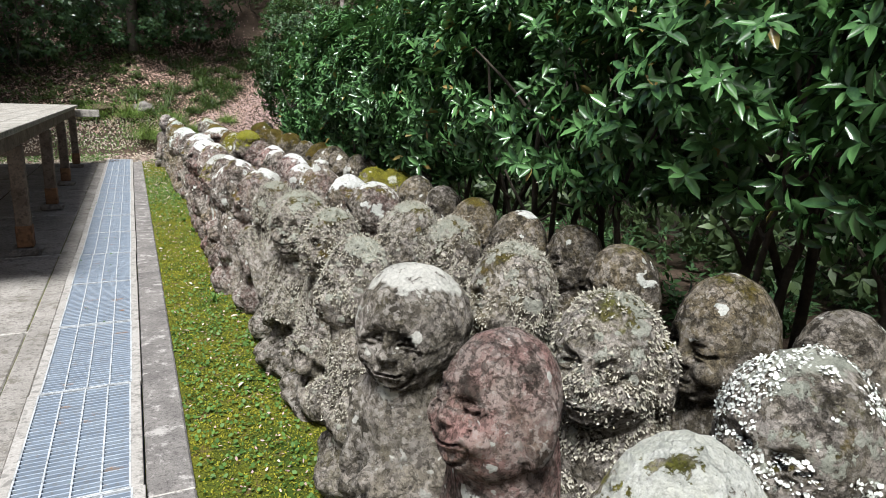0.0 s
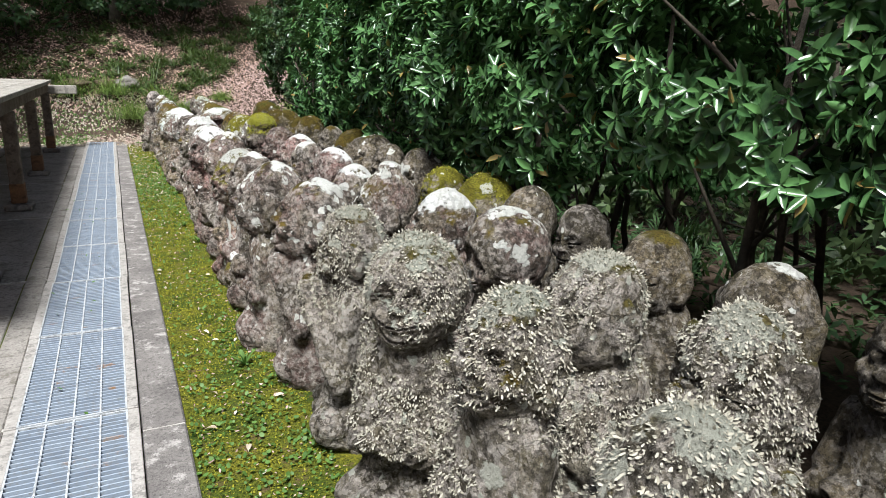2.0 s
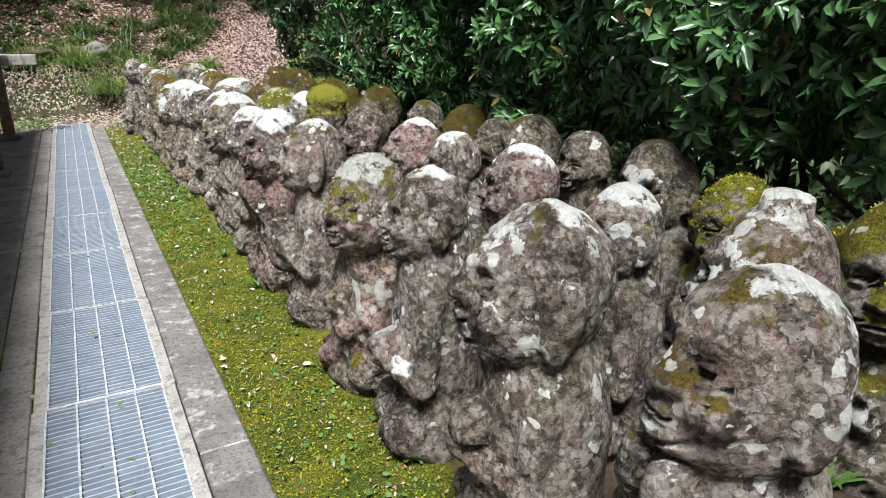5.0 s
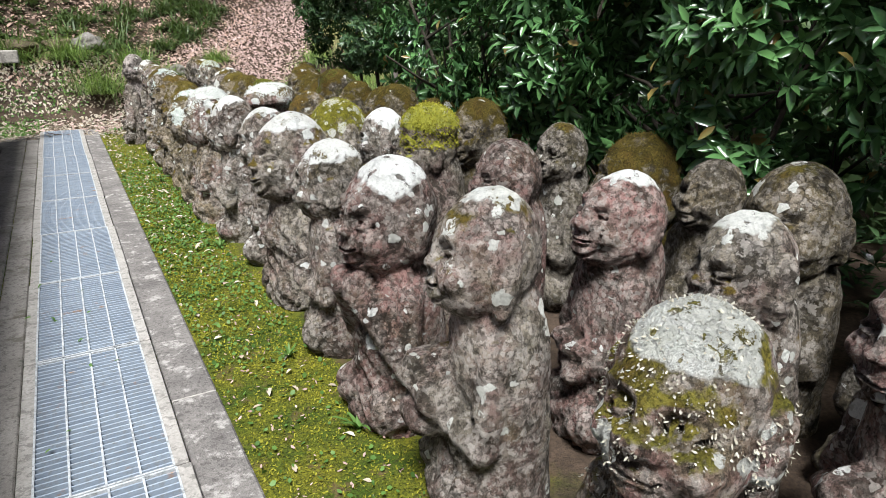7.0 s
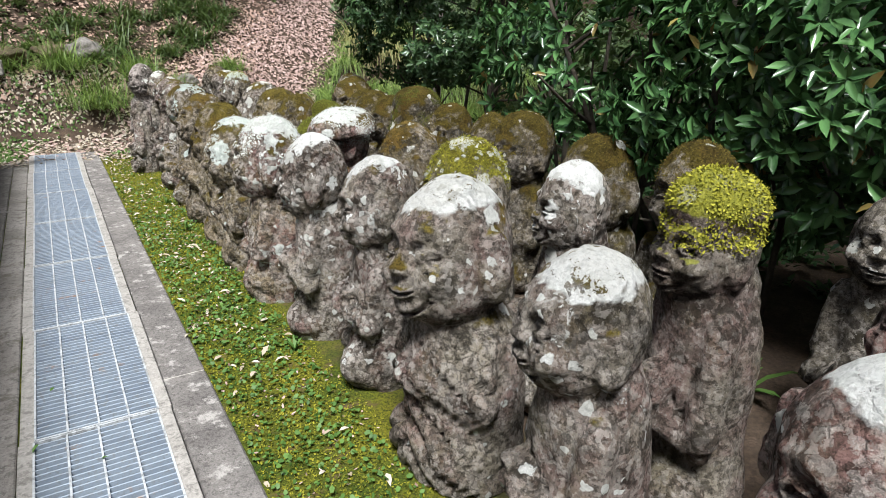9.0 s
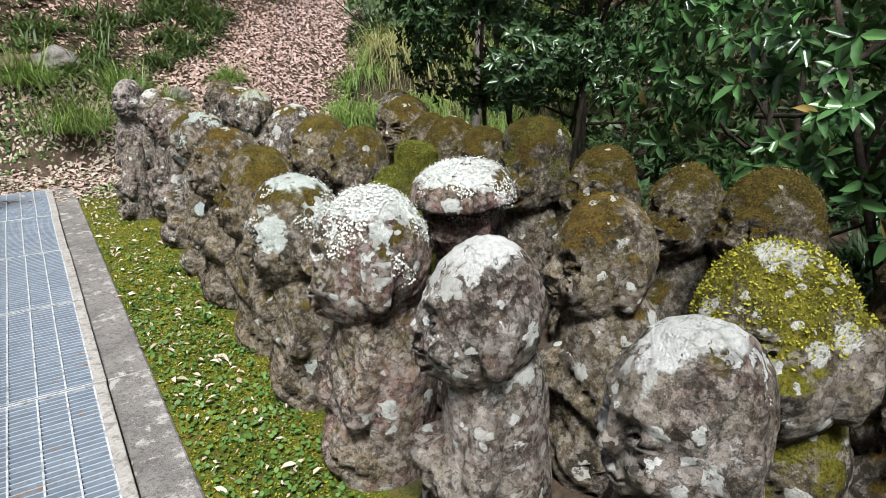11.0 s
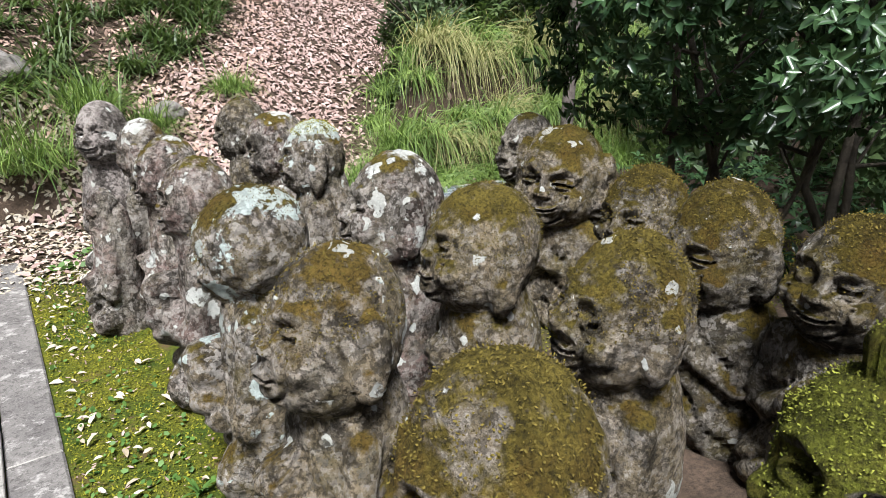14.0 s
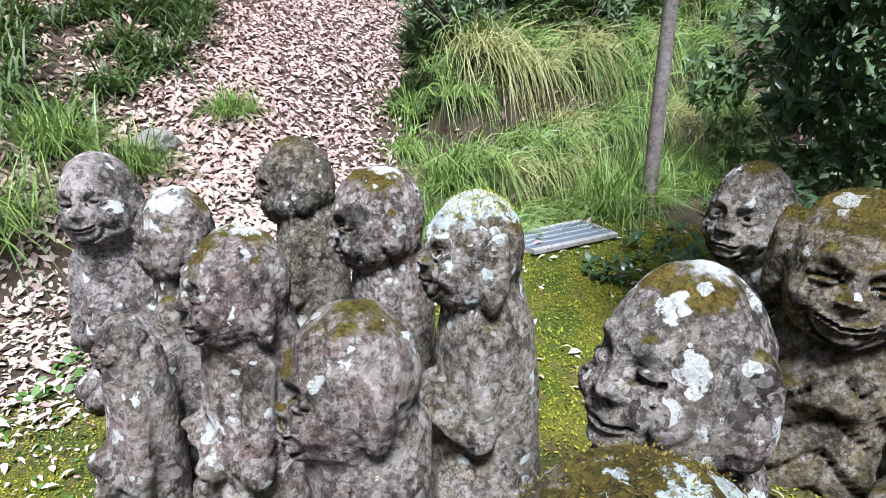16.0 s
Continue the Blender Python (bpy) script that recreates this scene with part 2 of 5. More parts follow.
def leaf_material(name, one, two, rough=0.35, through_light=0.25, old=None):
    n = Nodes(name)
    r = n.node("ShaderNodeNewGeometry").outputs["Random Per Island"]
    c = n.mix(r, one, two)
    if old:
        c = n.mix(n.math("GREATER_THAN", r, 0.985), c, old)
    c = n.mix(n.ramp(n.noise(n.coords(False), 40, 3), 0.3, 0.8), c, n.mix(0.5, c, two))
    n.done(c, rough)
    t = n.node("ShaderNodeBsdfTranslucent", {"Color": n.mix(0.5, c, (0.10, 0.16, 0.02))})
    s = n.node("ShaderNodeMixShader", {0: through_light, 1: n.bsdf.outputs[0], 2: t.outputs[0]})
    n.t.links.new(s.outputs[0], n.out.inputs[0])
    return n.m


HEDGE_LEAF = leaf_material("glossy_leaf", (0.010, 0.034, 0.015), (0.107, 0.228, 0.073), 0.22, 0.08, (0.25, 0.16, 0.05))
DARK_LEAF = leaf_material("dark_leaf", (0.025, 0.057, 0.028), (0.070, 0.127, 0.049), 0.26, 0.2)
TREE_LEAF = leaf_material("tree_leaf", (0.034, 0.064, 0.025), (0.102, 0.153, 0.055), 0.5, 0.2)
GRASS = leaf_material("grass_blade", (0.032, 0.077, 0.016), (0.270, 0.378, 0.090), 0.5, 0.3)
GRASS_DRY = leaf_material("dry_grass_blade", (0.16, 0.19, 0.05), (0.42, 0.38, 0.17), 0.6, 0.3)
FERN = leaf_material("fern_leaf", (0.037, 0.068, 0.020), (0.109, 0.156, 0.048), 0.5, 0.3)
MOSS_BLADE = leaf_material("moss_tip", (0.052, 0.077, 0.010), (0.316, 0.295, 0.032), 0.8, 0.12)
CLOVER = leaf_material("clover_leaf", (0.039, 0.102, 0.016), (0.128, 0.237, 0.048), 0.6, 0.25)
LITTER = leaf_material("fallen_leaf", (0.187, 0.111, 0.085), (0.544, 0.399, 0.365), 0.7, 0.1)
LITTER_DARK = leaf_material("damp_fallen_leaf", (0.15, 0.095, 0.07), (0.52, 0.35, 0.28), 0.7, 0.05)
LITTER_PALE = leaf_material("pale_fallen_leaf", (0.288, 0.224, 0.136), (0.560, 0.496, 0.416), 0.7, 0.1)


def mottled(name, one, two, scale, rough=0.85, grain=60.0, depth=0.004, metal=0.0, third=None, shift=True):
    n = Nodes(name)
    c = n.coords(shift)
    fine = n.noise(c, grain, 5, 0.7)
    col = n.mix(n.ramp(n.noise(c, scale, 6), 0.35, 0.65), one, two)
    col = n.mix(n.ramp(fine, 0.3, 0.8), col, n.mix(0.55, col, (0.02, 0.018, 0.015)))
    col = n.mix(n.ramp(n.noise(c, grain * 0.35, 7, 0.75), 0.52, 0.58), col, n.mix(0.45, col, (0.03, 0.028, 0.024)))
    if third:
        col = n.mix(n.ramp(n.noise(c, scale * 2.3, 8, 0.75), 0.54, 0.62), col, third)
    n.bump(n.math("ADD", fine, n.noise(c, scale * 3, 5)), 0.7, depth)
    return n.done(col, rough, metal)


KERB = mottled("exposed_aggregate", (0.272, 0.252, 0.238), (0.170, 0.156, 0.150), 5, 0.9, 150, 0.008, third=(0.37, 0.35, 0.33))
MORTAR = mottled("mortar", (0.562, 0.532, 0.488), (0.450, 0.420, 0.383), 12)
PAVING = mottled("worn_paving", (0.396, 0.367, 0.338), (0.259, 0.238, 0.216), 3, 0.85, 110, 0.008, third=(0.15, 0.135, 0.115))
STEEL = mottled("galvanised_steel", (0.74, 0.78, 0.84), (0.60, 0.66, 0.74), 6, 0.5, 50, 0.0005, 0.2, third=(0.50, 0.46, 0.42))
STEEL_RIM = mottled("dusty_steel_rim", (0.465, 0.435, 0.405), (0.375, 0.352, 0.323), 5, 0.7, 70, 0.001, 0.1)
STEEL_BRIGHT = mottled("bright_steel_rim", (0.615, 0.637, 0.660), (0.525, 0.547, 0.570), 7, 0.45, 70, 0.0006, 0.1)
# near-black colour stands in for the shade down in the drain
DRAIN_SHADE = mottled("drain_bed_shade", (0.07, 0.08, 0.10), (0.035, 0.04, 0.05), 6)
WOOD_TOP = mottled("silvered_boards", (0.468, 0.441, 0.396), (0.342, 0.315, 0.279), 3, 0.85, 45, 0.003)
WOOD = mottled("weathered_post", (0.260, 0.208, 0.169), (0.143, 0.111, 0.091), 5, 0.85, 45, 0.004)
WOOD_RED = mottled("red_brown_post", (0.288, 0.156, 0.084), (0.180, 0.108, 0.072), 5, 0.85, 45, 0.004)
BARK = mottled("bark", (0.10, 0.085, 0.065), (0.05, 0.043, 0.034), 8, 0.9, 50, 0.012)
POLE = mottled("grey_pole", (0.26, 0.23, 0.21), (0.16, 0.135, 0.12), 5, 0.85, 40, 0.004)
ROCK = mottled("field_stone", (0.34, 0.32, 0.30), (0.17, 0.15, 0.13), 5, 0.9, 40, 0.015)
ROCK_BROWN = mottled("brown_stone", (0.20, 0.15, 0.10), (0.10, 0.085, 0.05), 5, 0.9, 40, 0.015)


def rusty_steel():
    n = Nodes("galvanised_bars")
    c = n.coords()
    col = n.mix(n.ramp(n.noise(c, 6, 6), 0.35, 0.65), (0.40, 0.46, 0.54), (0.28, 0.33, 0.41))
    col = n.mix(n.ramp(n.noise(c, 5, 7, 0.7), 0.62, 0.70), col, (0.42, 0.24, 0.12))
    col = n.mix(n.ramp(n.noise(c, 60, 5, 0.7), 0.5, 0.7), col, (0.30, 0.31, 0.32))
    return n.done(col, 0.5, 0.2)


BARS = rusty_steel()


def ground_material():
    """Soil with moss along the figures and leaf mould on the slope."""
    n = Nodes("ground_soil")
    c = n.coords(False)
    xyz = n.node("ShaderNodeSeparateXYZ", {0: c})
    soil = n.mix(n.ramp(n.noise(c, 6, 8, 0.7), 0.35, 0.7), (0.060, 0.043, 0.030), (0.14, 0.098, 0.072))
    soil = n.mix(n.ramp(n.noise(c, 60, 5, 0.7), 0.4, 0.7), soil, (0.045, 0.034, 0.026))
    moss = n.mix(n.ramp(n.noise(c, 3.0, 6), 0.38, 0.62), (0.055, 0.095, 0.012), (0.19, 0.18, 0.018))
    moss = n.mix(n.ramp(n.noise(c, 120, 6, 0.75), 0.44, 0.60), moss, (0.035, 0.045, 0.01))
    moss = n.mix(n.ramp(n.noise(c, 9, 6, 0.7), 0.56, 0.66), moss, (0.12, 0.085, 0.04))
    wob = n.math("MULTIPLY", n.noise(c, 2.5, 6), 0.8)
    strip = n.math("MULTIPLY", n.ramp(n.math("ADD", xyz.outputs[0], wob), 1.45, 1.15), n.ramp(xyz.outputs[0], -0.9, -0.6))
    strip = n.math("MULTIPLY", strip, n.ramp(n.math("ADD", xyz.outputs[1], wob), 15.6, 14.8))
    nook = n.math("MULTIPLY", n.ramp(n.math("ADD", xyz.outputs[0], wob), 1.9, 2.4), n.ramp(n.math("ADD", xyz.outputs[0], wob), 5.2, 4.6))
    nook = n.math("MULTIPLY", nook, n.math("MULTIPLY", n.ramp(n.math("ADD", xyz.outputs[1], wob), 13.0, 13.4), n.ramp(xyz.outputs[1], 15.4, 15.0)))
    col = n.mix(n.math("MAXIMUM", strip, nook), soil, moss)
    n.bump(n.math("ADD", n.noise(c, 70, 6, 0.7), n.noise(c, 12, 5)), 0.9, 0.02)
    return n.done(col, 0.95)


GROUND = ground_material()


# ---- building ----
def mesh_of(name, verts, faces, smooth=False):
    me = bpy.data.meshes.new(name)
    verts = np.asarray(verts, dtype=np.float32).reshape(-1, 3)
    if isinstance(faces, np.ndarray):
        k = faces.shape[1]
        me.vertices.add(len(verts)), me.loops.add(faces.size), me.polygons.add(len(faces))
        me.vertices.foreach_set("co", verts.ravel())
        me.loops.foreach_set("vertex_index", faces.astype(np.int32).ravel())
        me.polygons.foreach_set("loop_start", np.arange(0, faces.size, k, dtype=np.int32))
        me.update(calc_edges=True)
        me.validate()
    else:
        me.from_pydata(verts.tolist(), [], faces)
    if smooth:
        me.polygons.foreach_set("use_smooth", np.ones(len(me.polygons), dtype=bool))
    me.update()
    return me


def part(name, me, material, parent=None, label="", m=None):
    ob = new(name, me)
    if not me.materials:
        me.materials.append(material)
    if m is not None:
        ob.matrix_basis = m
    ob.parent = parent
    return tagged(ob, label)


def empty(name, m, label, category, group="", kind=""):
    ob = new(name)
    ob.matrix_basis = m
    return tagged(ob, label, category, group, kind)


def boxes(name, sizes, bevel=0.006, seed=0, rough=0.0):
    """One mesh of bevelled boxes, each (cx, cy, cz, sx, sy, sz)."""
    bm = bmesh.new()
    for cx, cy, cz, sx, sy, sz in sizes:
        made = bmesh.ops.create_cube(bm, size=1.0, matrix=Matrix.Translation((cx, cy, cz)) @ Matrix.Diagonal((sx, sy, sz, 1)))
    if bevel:
        bmesh.ops.bevel(bm, geom=list(bm.edges), offset=bevel, segments=1, affect="EDGES")
    if rough:
        rnd = random.Random(seed)
        for v in bm.verts:
            v.co += Vector((rnd.uniform(-rough, rough), rnd.uniform(-rough, rough), rnd.uniform(-rough, rough)))
    me = bpy.data.meshes.new(name)
    bm.to_mesh(me)
    bm.free()
    return me


def tube(points, radii, sides=8):
    """Vertices and quads of a tapered tube along points."""
    pts = [Vector(p) for p in points]
    vs, fs = [], []
    for i, p in enumerate(pts):
        d = (pts[min(i + 1, len(pts) - 1)] - pts[max(i - 1, 0)]).normalized()
        s = d.orthogonal().normalized()
        u = d.cross(s)
        for k in range(sides):
            w = 2 * math.pi * k / sides
            vs.append(tuple(p + radii[i] * (math.cos(w) * s + math.sin(w) * u)))
    for i in range(len(pts) - 1):
        for k in range(sides):
            fs.append((i * sides + k, i * sides + (k + 1) % sides, (i + 1) * sides + (k + 1) % sides, (i + 1) * sides + k))
    fs.append(tuple(range((len(pts) - 1) * sides, len(pts) * sides)))
    return vs, fs


def join(pieces):
    vs, fs = [], []
    for v, f in pieces:
        o = len(vs)
        vs += list(v)
        fs += [tuple(i + o for i in q) for q in f]
    return vs, fs


def unit(v):
    return v / np.maximum(np.linalg.norm(v, axis=-1, keepdims=True), 1e-9)


# leaf outlines: length along y, fold along the rib
LEAF = np.array([(0, 0, 0), (-0.5, 0.32, 0.10), (0, 0.35, 0), (0.5, 0.32, 0.10), (-0.42, 0.68, 0.06), (0, 0.70, -0.04), (0.42, 0.68, 0.06), (0, 1.0, -0.16)])
LEAF_F = np.array([(0, 2, 1), (0, 3, 2), (1, 2, 5), (1, 5, 4), (2, 3, 6), (2, 6, 5), (4, 5, 7), (5, 6, 7)])
LEAF_MID = np.array([(0, 0, 0), (-0.46, 0.32, 0.08), (-0.40, 0.68, 0.04), (0, 1.0, -0.12), (0.40, 0.68, 0.04), (0.46, 0.32, 0.08)])
LEAF_MID_F = np.array([(0, 3, 2), (0, 2, 1), (0, 5, 4), (0, 4, 3)])
LEAF_LOW = np.array([(0, 0, 0), (-0.5, 0.45, 0.08), (0.5, 0.45, 0.08), (0, 1.0, -0.1)])
LEAF_LOW_F = np.array([(0, 2, 1), (1, 2, 3)])
FLAKE = np.array([(-0.3, 0, 0), (0.25, 0, 0), (0.55, 0.55, 0.1), (0.1, 1, 0.3), (-0.5, 0.65, 0.12)])
FLAKE_F = np.array([(0, 1, 2), (0, 2, 4), (2, 3, 4)])
BLADE = np.array([(-0.5, 0, 0), (0.5, 0, 0), (-0.4, 0.4, 0.0), (0.4, 0.4, 0.0), (-0.25, 0.75, 0.0), (0.25, 0.75, 0.0), (0, 1.0, 0.0)])
BLADE_F = np.array([(0, 1, 3), (0, 3, 2), (2, 3, 5), (2, 5, 4), (4, 5, 6)])


def scatter(place, way, up, length, width, shape=LEAF, faces=LEAF_F, bend=None):
    """Copies of a leaf shape at places (n, 3), pointing along way, with the upper side to up."""
    y = unit(way)
    x = unit(np.cross(y, up))
    z = np.cross(x, y)
    s = shape[None]
    length, width = np.asarray(length).reshape(-1, 1, 1), np.asarray(width).reshape(-1, 1, 1)
    v = place[:, None] + x[:, None] * s[..., :1] * width + y[:, None] * s[..., 1:2] * length + z[:, None] * s[..., 2:] * length
    if bend is not None:
        v[..., 2] -= np.asarray(bend).reshape(-1, 1) * shape[None, :, 1] ** 2
    n, k = len(place), len(shape)
    f = faces[None] + (np.arange(n) * k)[:, None, None]
    return v.reshape(-1, 3), f.reshape(-1, faces.shape[1])


def smooth_noise(p, seed=0):
    """Value noise in [-1, 1] at points (n, 3)."""
    i = np.floor(p).astype(np.int64)
    f = p - i
    f = f * f * (3 - 2 * f)
    total = 0
    for a in (0, 1):
        for b in (0, 1):
            for c in (0, 1):
                h = (i[..., 0] + a) * 374761393 + (i[..., 1] + b) * 668265263 + (i[..., 2] + c) * 2147483647 + seed * 1274126177
                h = (h ^ (h >> 13)) * 1274126177
                h = ((h ^ (h >> 16)) & 0xFFFF) / 32767.5 - 1
                total = total + h * np.where(a, f[..., 0], 1 - f[..., 0]) * np.where(b, f[..., 1], 1 - f[..., 1]) * np.where(c, f[..., 2], 1 - f[..., 2])
    return total


# ---- ground ----
def ground_height(x, y):
    """The yard is level; a bank rises at its far end. Wooded slopes on the sides and behind are added to block low sky
    light.
    """
    x, y = np.asarray(x, dtype=float), np.asarray(y, dtype=float)
    path = np.clip(y - 15.9 - 0.10 * np.abs(x - 2.2), 0, None) * 0.47
    left = np.clip((y - 16.3) * 0.9, 0, 0.45) * np.clip(1.5 - x, 0, 1)
    edge = np.clip(((x - 3.0) * 0.79 - (y - 15.6) * 0.62) / 0.5 + 0.2, 0, 1)
    right = np.maximum(np.clip((y - 15.55) * 1.5, 0, 1.25) - path, 0) * edge
    # steep rises beyond the yard, added to shut out the low sky
    side = np.clip(x - 7.5, 0, None) * 0.9 + np.clip(-9 - x, 0, None) * 1.0 + np.clip(-9 - y, 0, None) * 1.0 + np.clip(y - 21, 0, None) * 0.45
    rise = path + left + right + side
    lump = np.stack([x * 1.3, y * 1.3, x * 0], -1)
    rise = rise + smooth_noise(lump, 3) * 0.07 * np.clip(rise * 2, 0.0, 1)
    return np.where(rise > 13, 13 + (rise - 13) * 0.05, rise)


def lane_middle(y):
    return 2.35 + 1.0 * np.clip(np.asarray(y) - 17.0, -0.3, 9)


def on_lane(x, y, half=1.2):
    return (np.abs(x - lane_middle(y)) < half) & (np.asarray(y) > 16.2)


gx = np.concatenate([np.linspace(-80, -9, 18), np.arange(-8, 10.01, 0.16), np.linspace(11, 80, 18)])
gy = np.concatenate([np.linspace(-80, -5, 16), np.arange(-4, 14, 0.5), np.arange(14, 24, 0.16), np.linspace(24.5, 90, 22)])
GX, GY = np.meshgrid(gx, gy)
gv = np.stack([GX, GY, ground_height(GX, GY) - 0.012], -1).reshape(-1, 3)
nx, ny = len(gx), len(gy)
q = (np.arange(ny - 1)[:, None] * nx + np.arange(nx - 1)[None]).ravel()
ground = part("ground", mesh_of("ground", gv, np.stack([q, q + 1, q + nx + 1, q + nx], -1), True), GROUND)
tagged(ground, "soft mossy soil rising to a leaf-strewn wooded bank", "ground", kind="structure")

# ---- kerb, drain grating, paving ----
# the kerb, drain and paving run slightly askew to the rows
ASKEW = pose(-0.05, 0, 0, 0, 0, -0.62)


def kerb_edge(y):
    return 0.122 + 0.0108 * y


kerb = empty("kerb", ASKEW, "low grey kerb of aggregate stone blocks with pale mortar joints", "kerb", kind="structure")
KERB_JOINTS = (-1.6, 0.55, 2.35, 4.22, 5.87, 7.82, 9.62, 11.4, 13.1, 14.7, 15.4)
for y0, y1 in zip(KERB_JOINTS, KERB_JOINTS[1:]):
    part("block", boxes("block", [(0.083, (y0 + y1) / 2, -0.05, 0.172, y1 - y0 - 0.014, 0.112)], 0.008), KERB, kerb)
    part("joint", boxes("joint", [(0.083, y1, -0.055, 0.166, 0.014, 0.106)], 0), MORTAR, kerb)
edging = empty("edging", ASKEW, "narrow worn stone edging beside the drain", "edging", kind="structure")
for k in range(8):
    y0 = -1.6 + 2.12 * k
    part("block", boxes("block", [(-0.575, y0 + 1.06, -0.06, 0.125, 2.105, 0.12)], 0.006), PAVING, edging)
paving = empty("pavement", ASKEW, "worn grey-brown stone paving slabs with open joints", "paving", kind="structure")
slab_rng = random.Random(4)
slab = boxes("slab", [(0, 0, -0.05, 0.985, 2.10, 0.10)], 0.009)
slab_small = boxes("slab_small", [(0, 0, -0.05, 0.985, 1.045, 0.10)], 0.009)
for i in range(6):
    for k in range(8):
        x, y = -1.135 - i * 1.0, -0.85 + 2.12 * k + (0.5 if i % 2 else 0)
        if i == 0:
            part("joint", boxes("joint", [(x + 0.25, y + 1.06, -0.05, 1.1, 0.022, 0.098)], 0), MORTAR, paving)
            part("slab", slab, PAVING, paving, m=pose(x, y, slab_rng.uniform(-0.008, 0.002)))
        else:
            part("slab", slab_small, PAVING, paving, m=pose(x, y - 0.53, slab_rng.uniform(-0.008, 0.002)))
            part("slab", slab_small, PAVING, paving, m=pose(x, y + 0.53, slab_rng.uniform(-0.008, 0.002)))

# thin sheet close under the bars; its dark colour paints the shaded gaps
drain = part("drain_channel", boxes("drain_channel", [(-0.256, 6.85, -0.009, 0.50, 16.9, 0.006)], 0), DRAIN_SHADE, m=ASKEW)
tagged(drain, "flat sheet under the steel grating, coloured dark as the channel's shade", "drain", kind="structure")
bar = boxes("bar", [(0, 0, 0, 0.40, 0.006, 0.026)], 0)
rod = boxes("rod", [(0, 0, 0, 0.007, 0.985, 0.008)], 0)
rim = boxes("rim", [(0, 0, 0, 0.046, 0.988, 0.03)], 0.003)
end_bar = boxes("end_bar", [(0, 0, 0, 0.40, 0.008, 0.034)], 0)
panel = empty("drain_grating", pose(-0.255, 0, 0), "galvanised steel drain grating panel with thin cross bars", "grating", "panels of the drain grating")
for k in range(32):
    part("bar", bar, BARS, panel, m=pose(0, -0.47 + k * 0.0303, 0.012))
for k in range(5):
    part("rod", rod, STEEL_BRIGHT, panel, m=pose(-0.2 + 0.1 * k, 0, 0.023))
for s in (-1, 1):
    part("rim", rim, STEEL_RIM, panel, "dusty flat steel rim", pose(0.2245 * s, 0, 0.012))
    part("end_bar", end_bar, STEEL_BRIGHT, panel, m=pose(0, 0.49 * s, 0.010))
for k in range(-1, 15):
    y = 0.91 + 0.994 * k
    if k == -1:
        panel.matrix_basis = ASKEW @ pose(-0.255, y, 0)
    else:
        copy_thing(panel, ASKEW @ pose(-0.255 + 0.003 * math.sin(k * 2.3), y, 0.002 * math.sin(k * 1.7)))
far_grating = copy_thing(panel, pose(3.62, 14.95, 0.012, 0, 0, 78) @ Matrix.Diagonal((0.8, 0.72, 1, 1)))

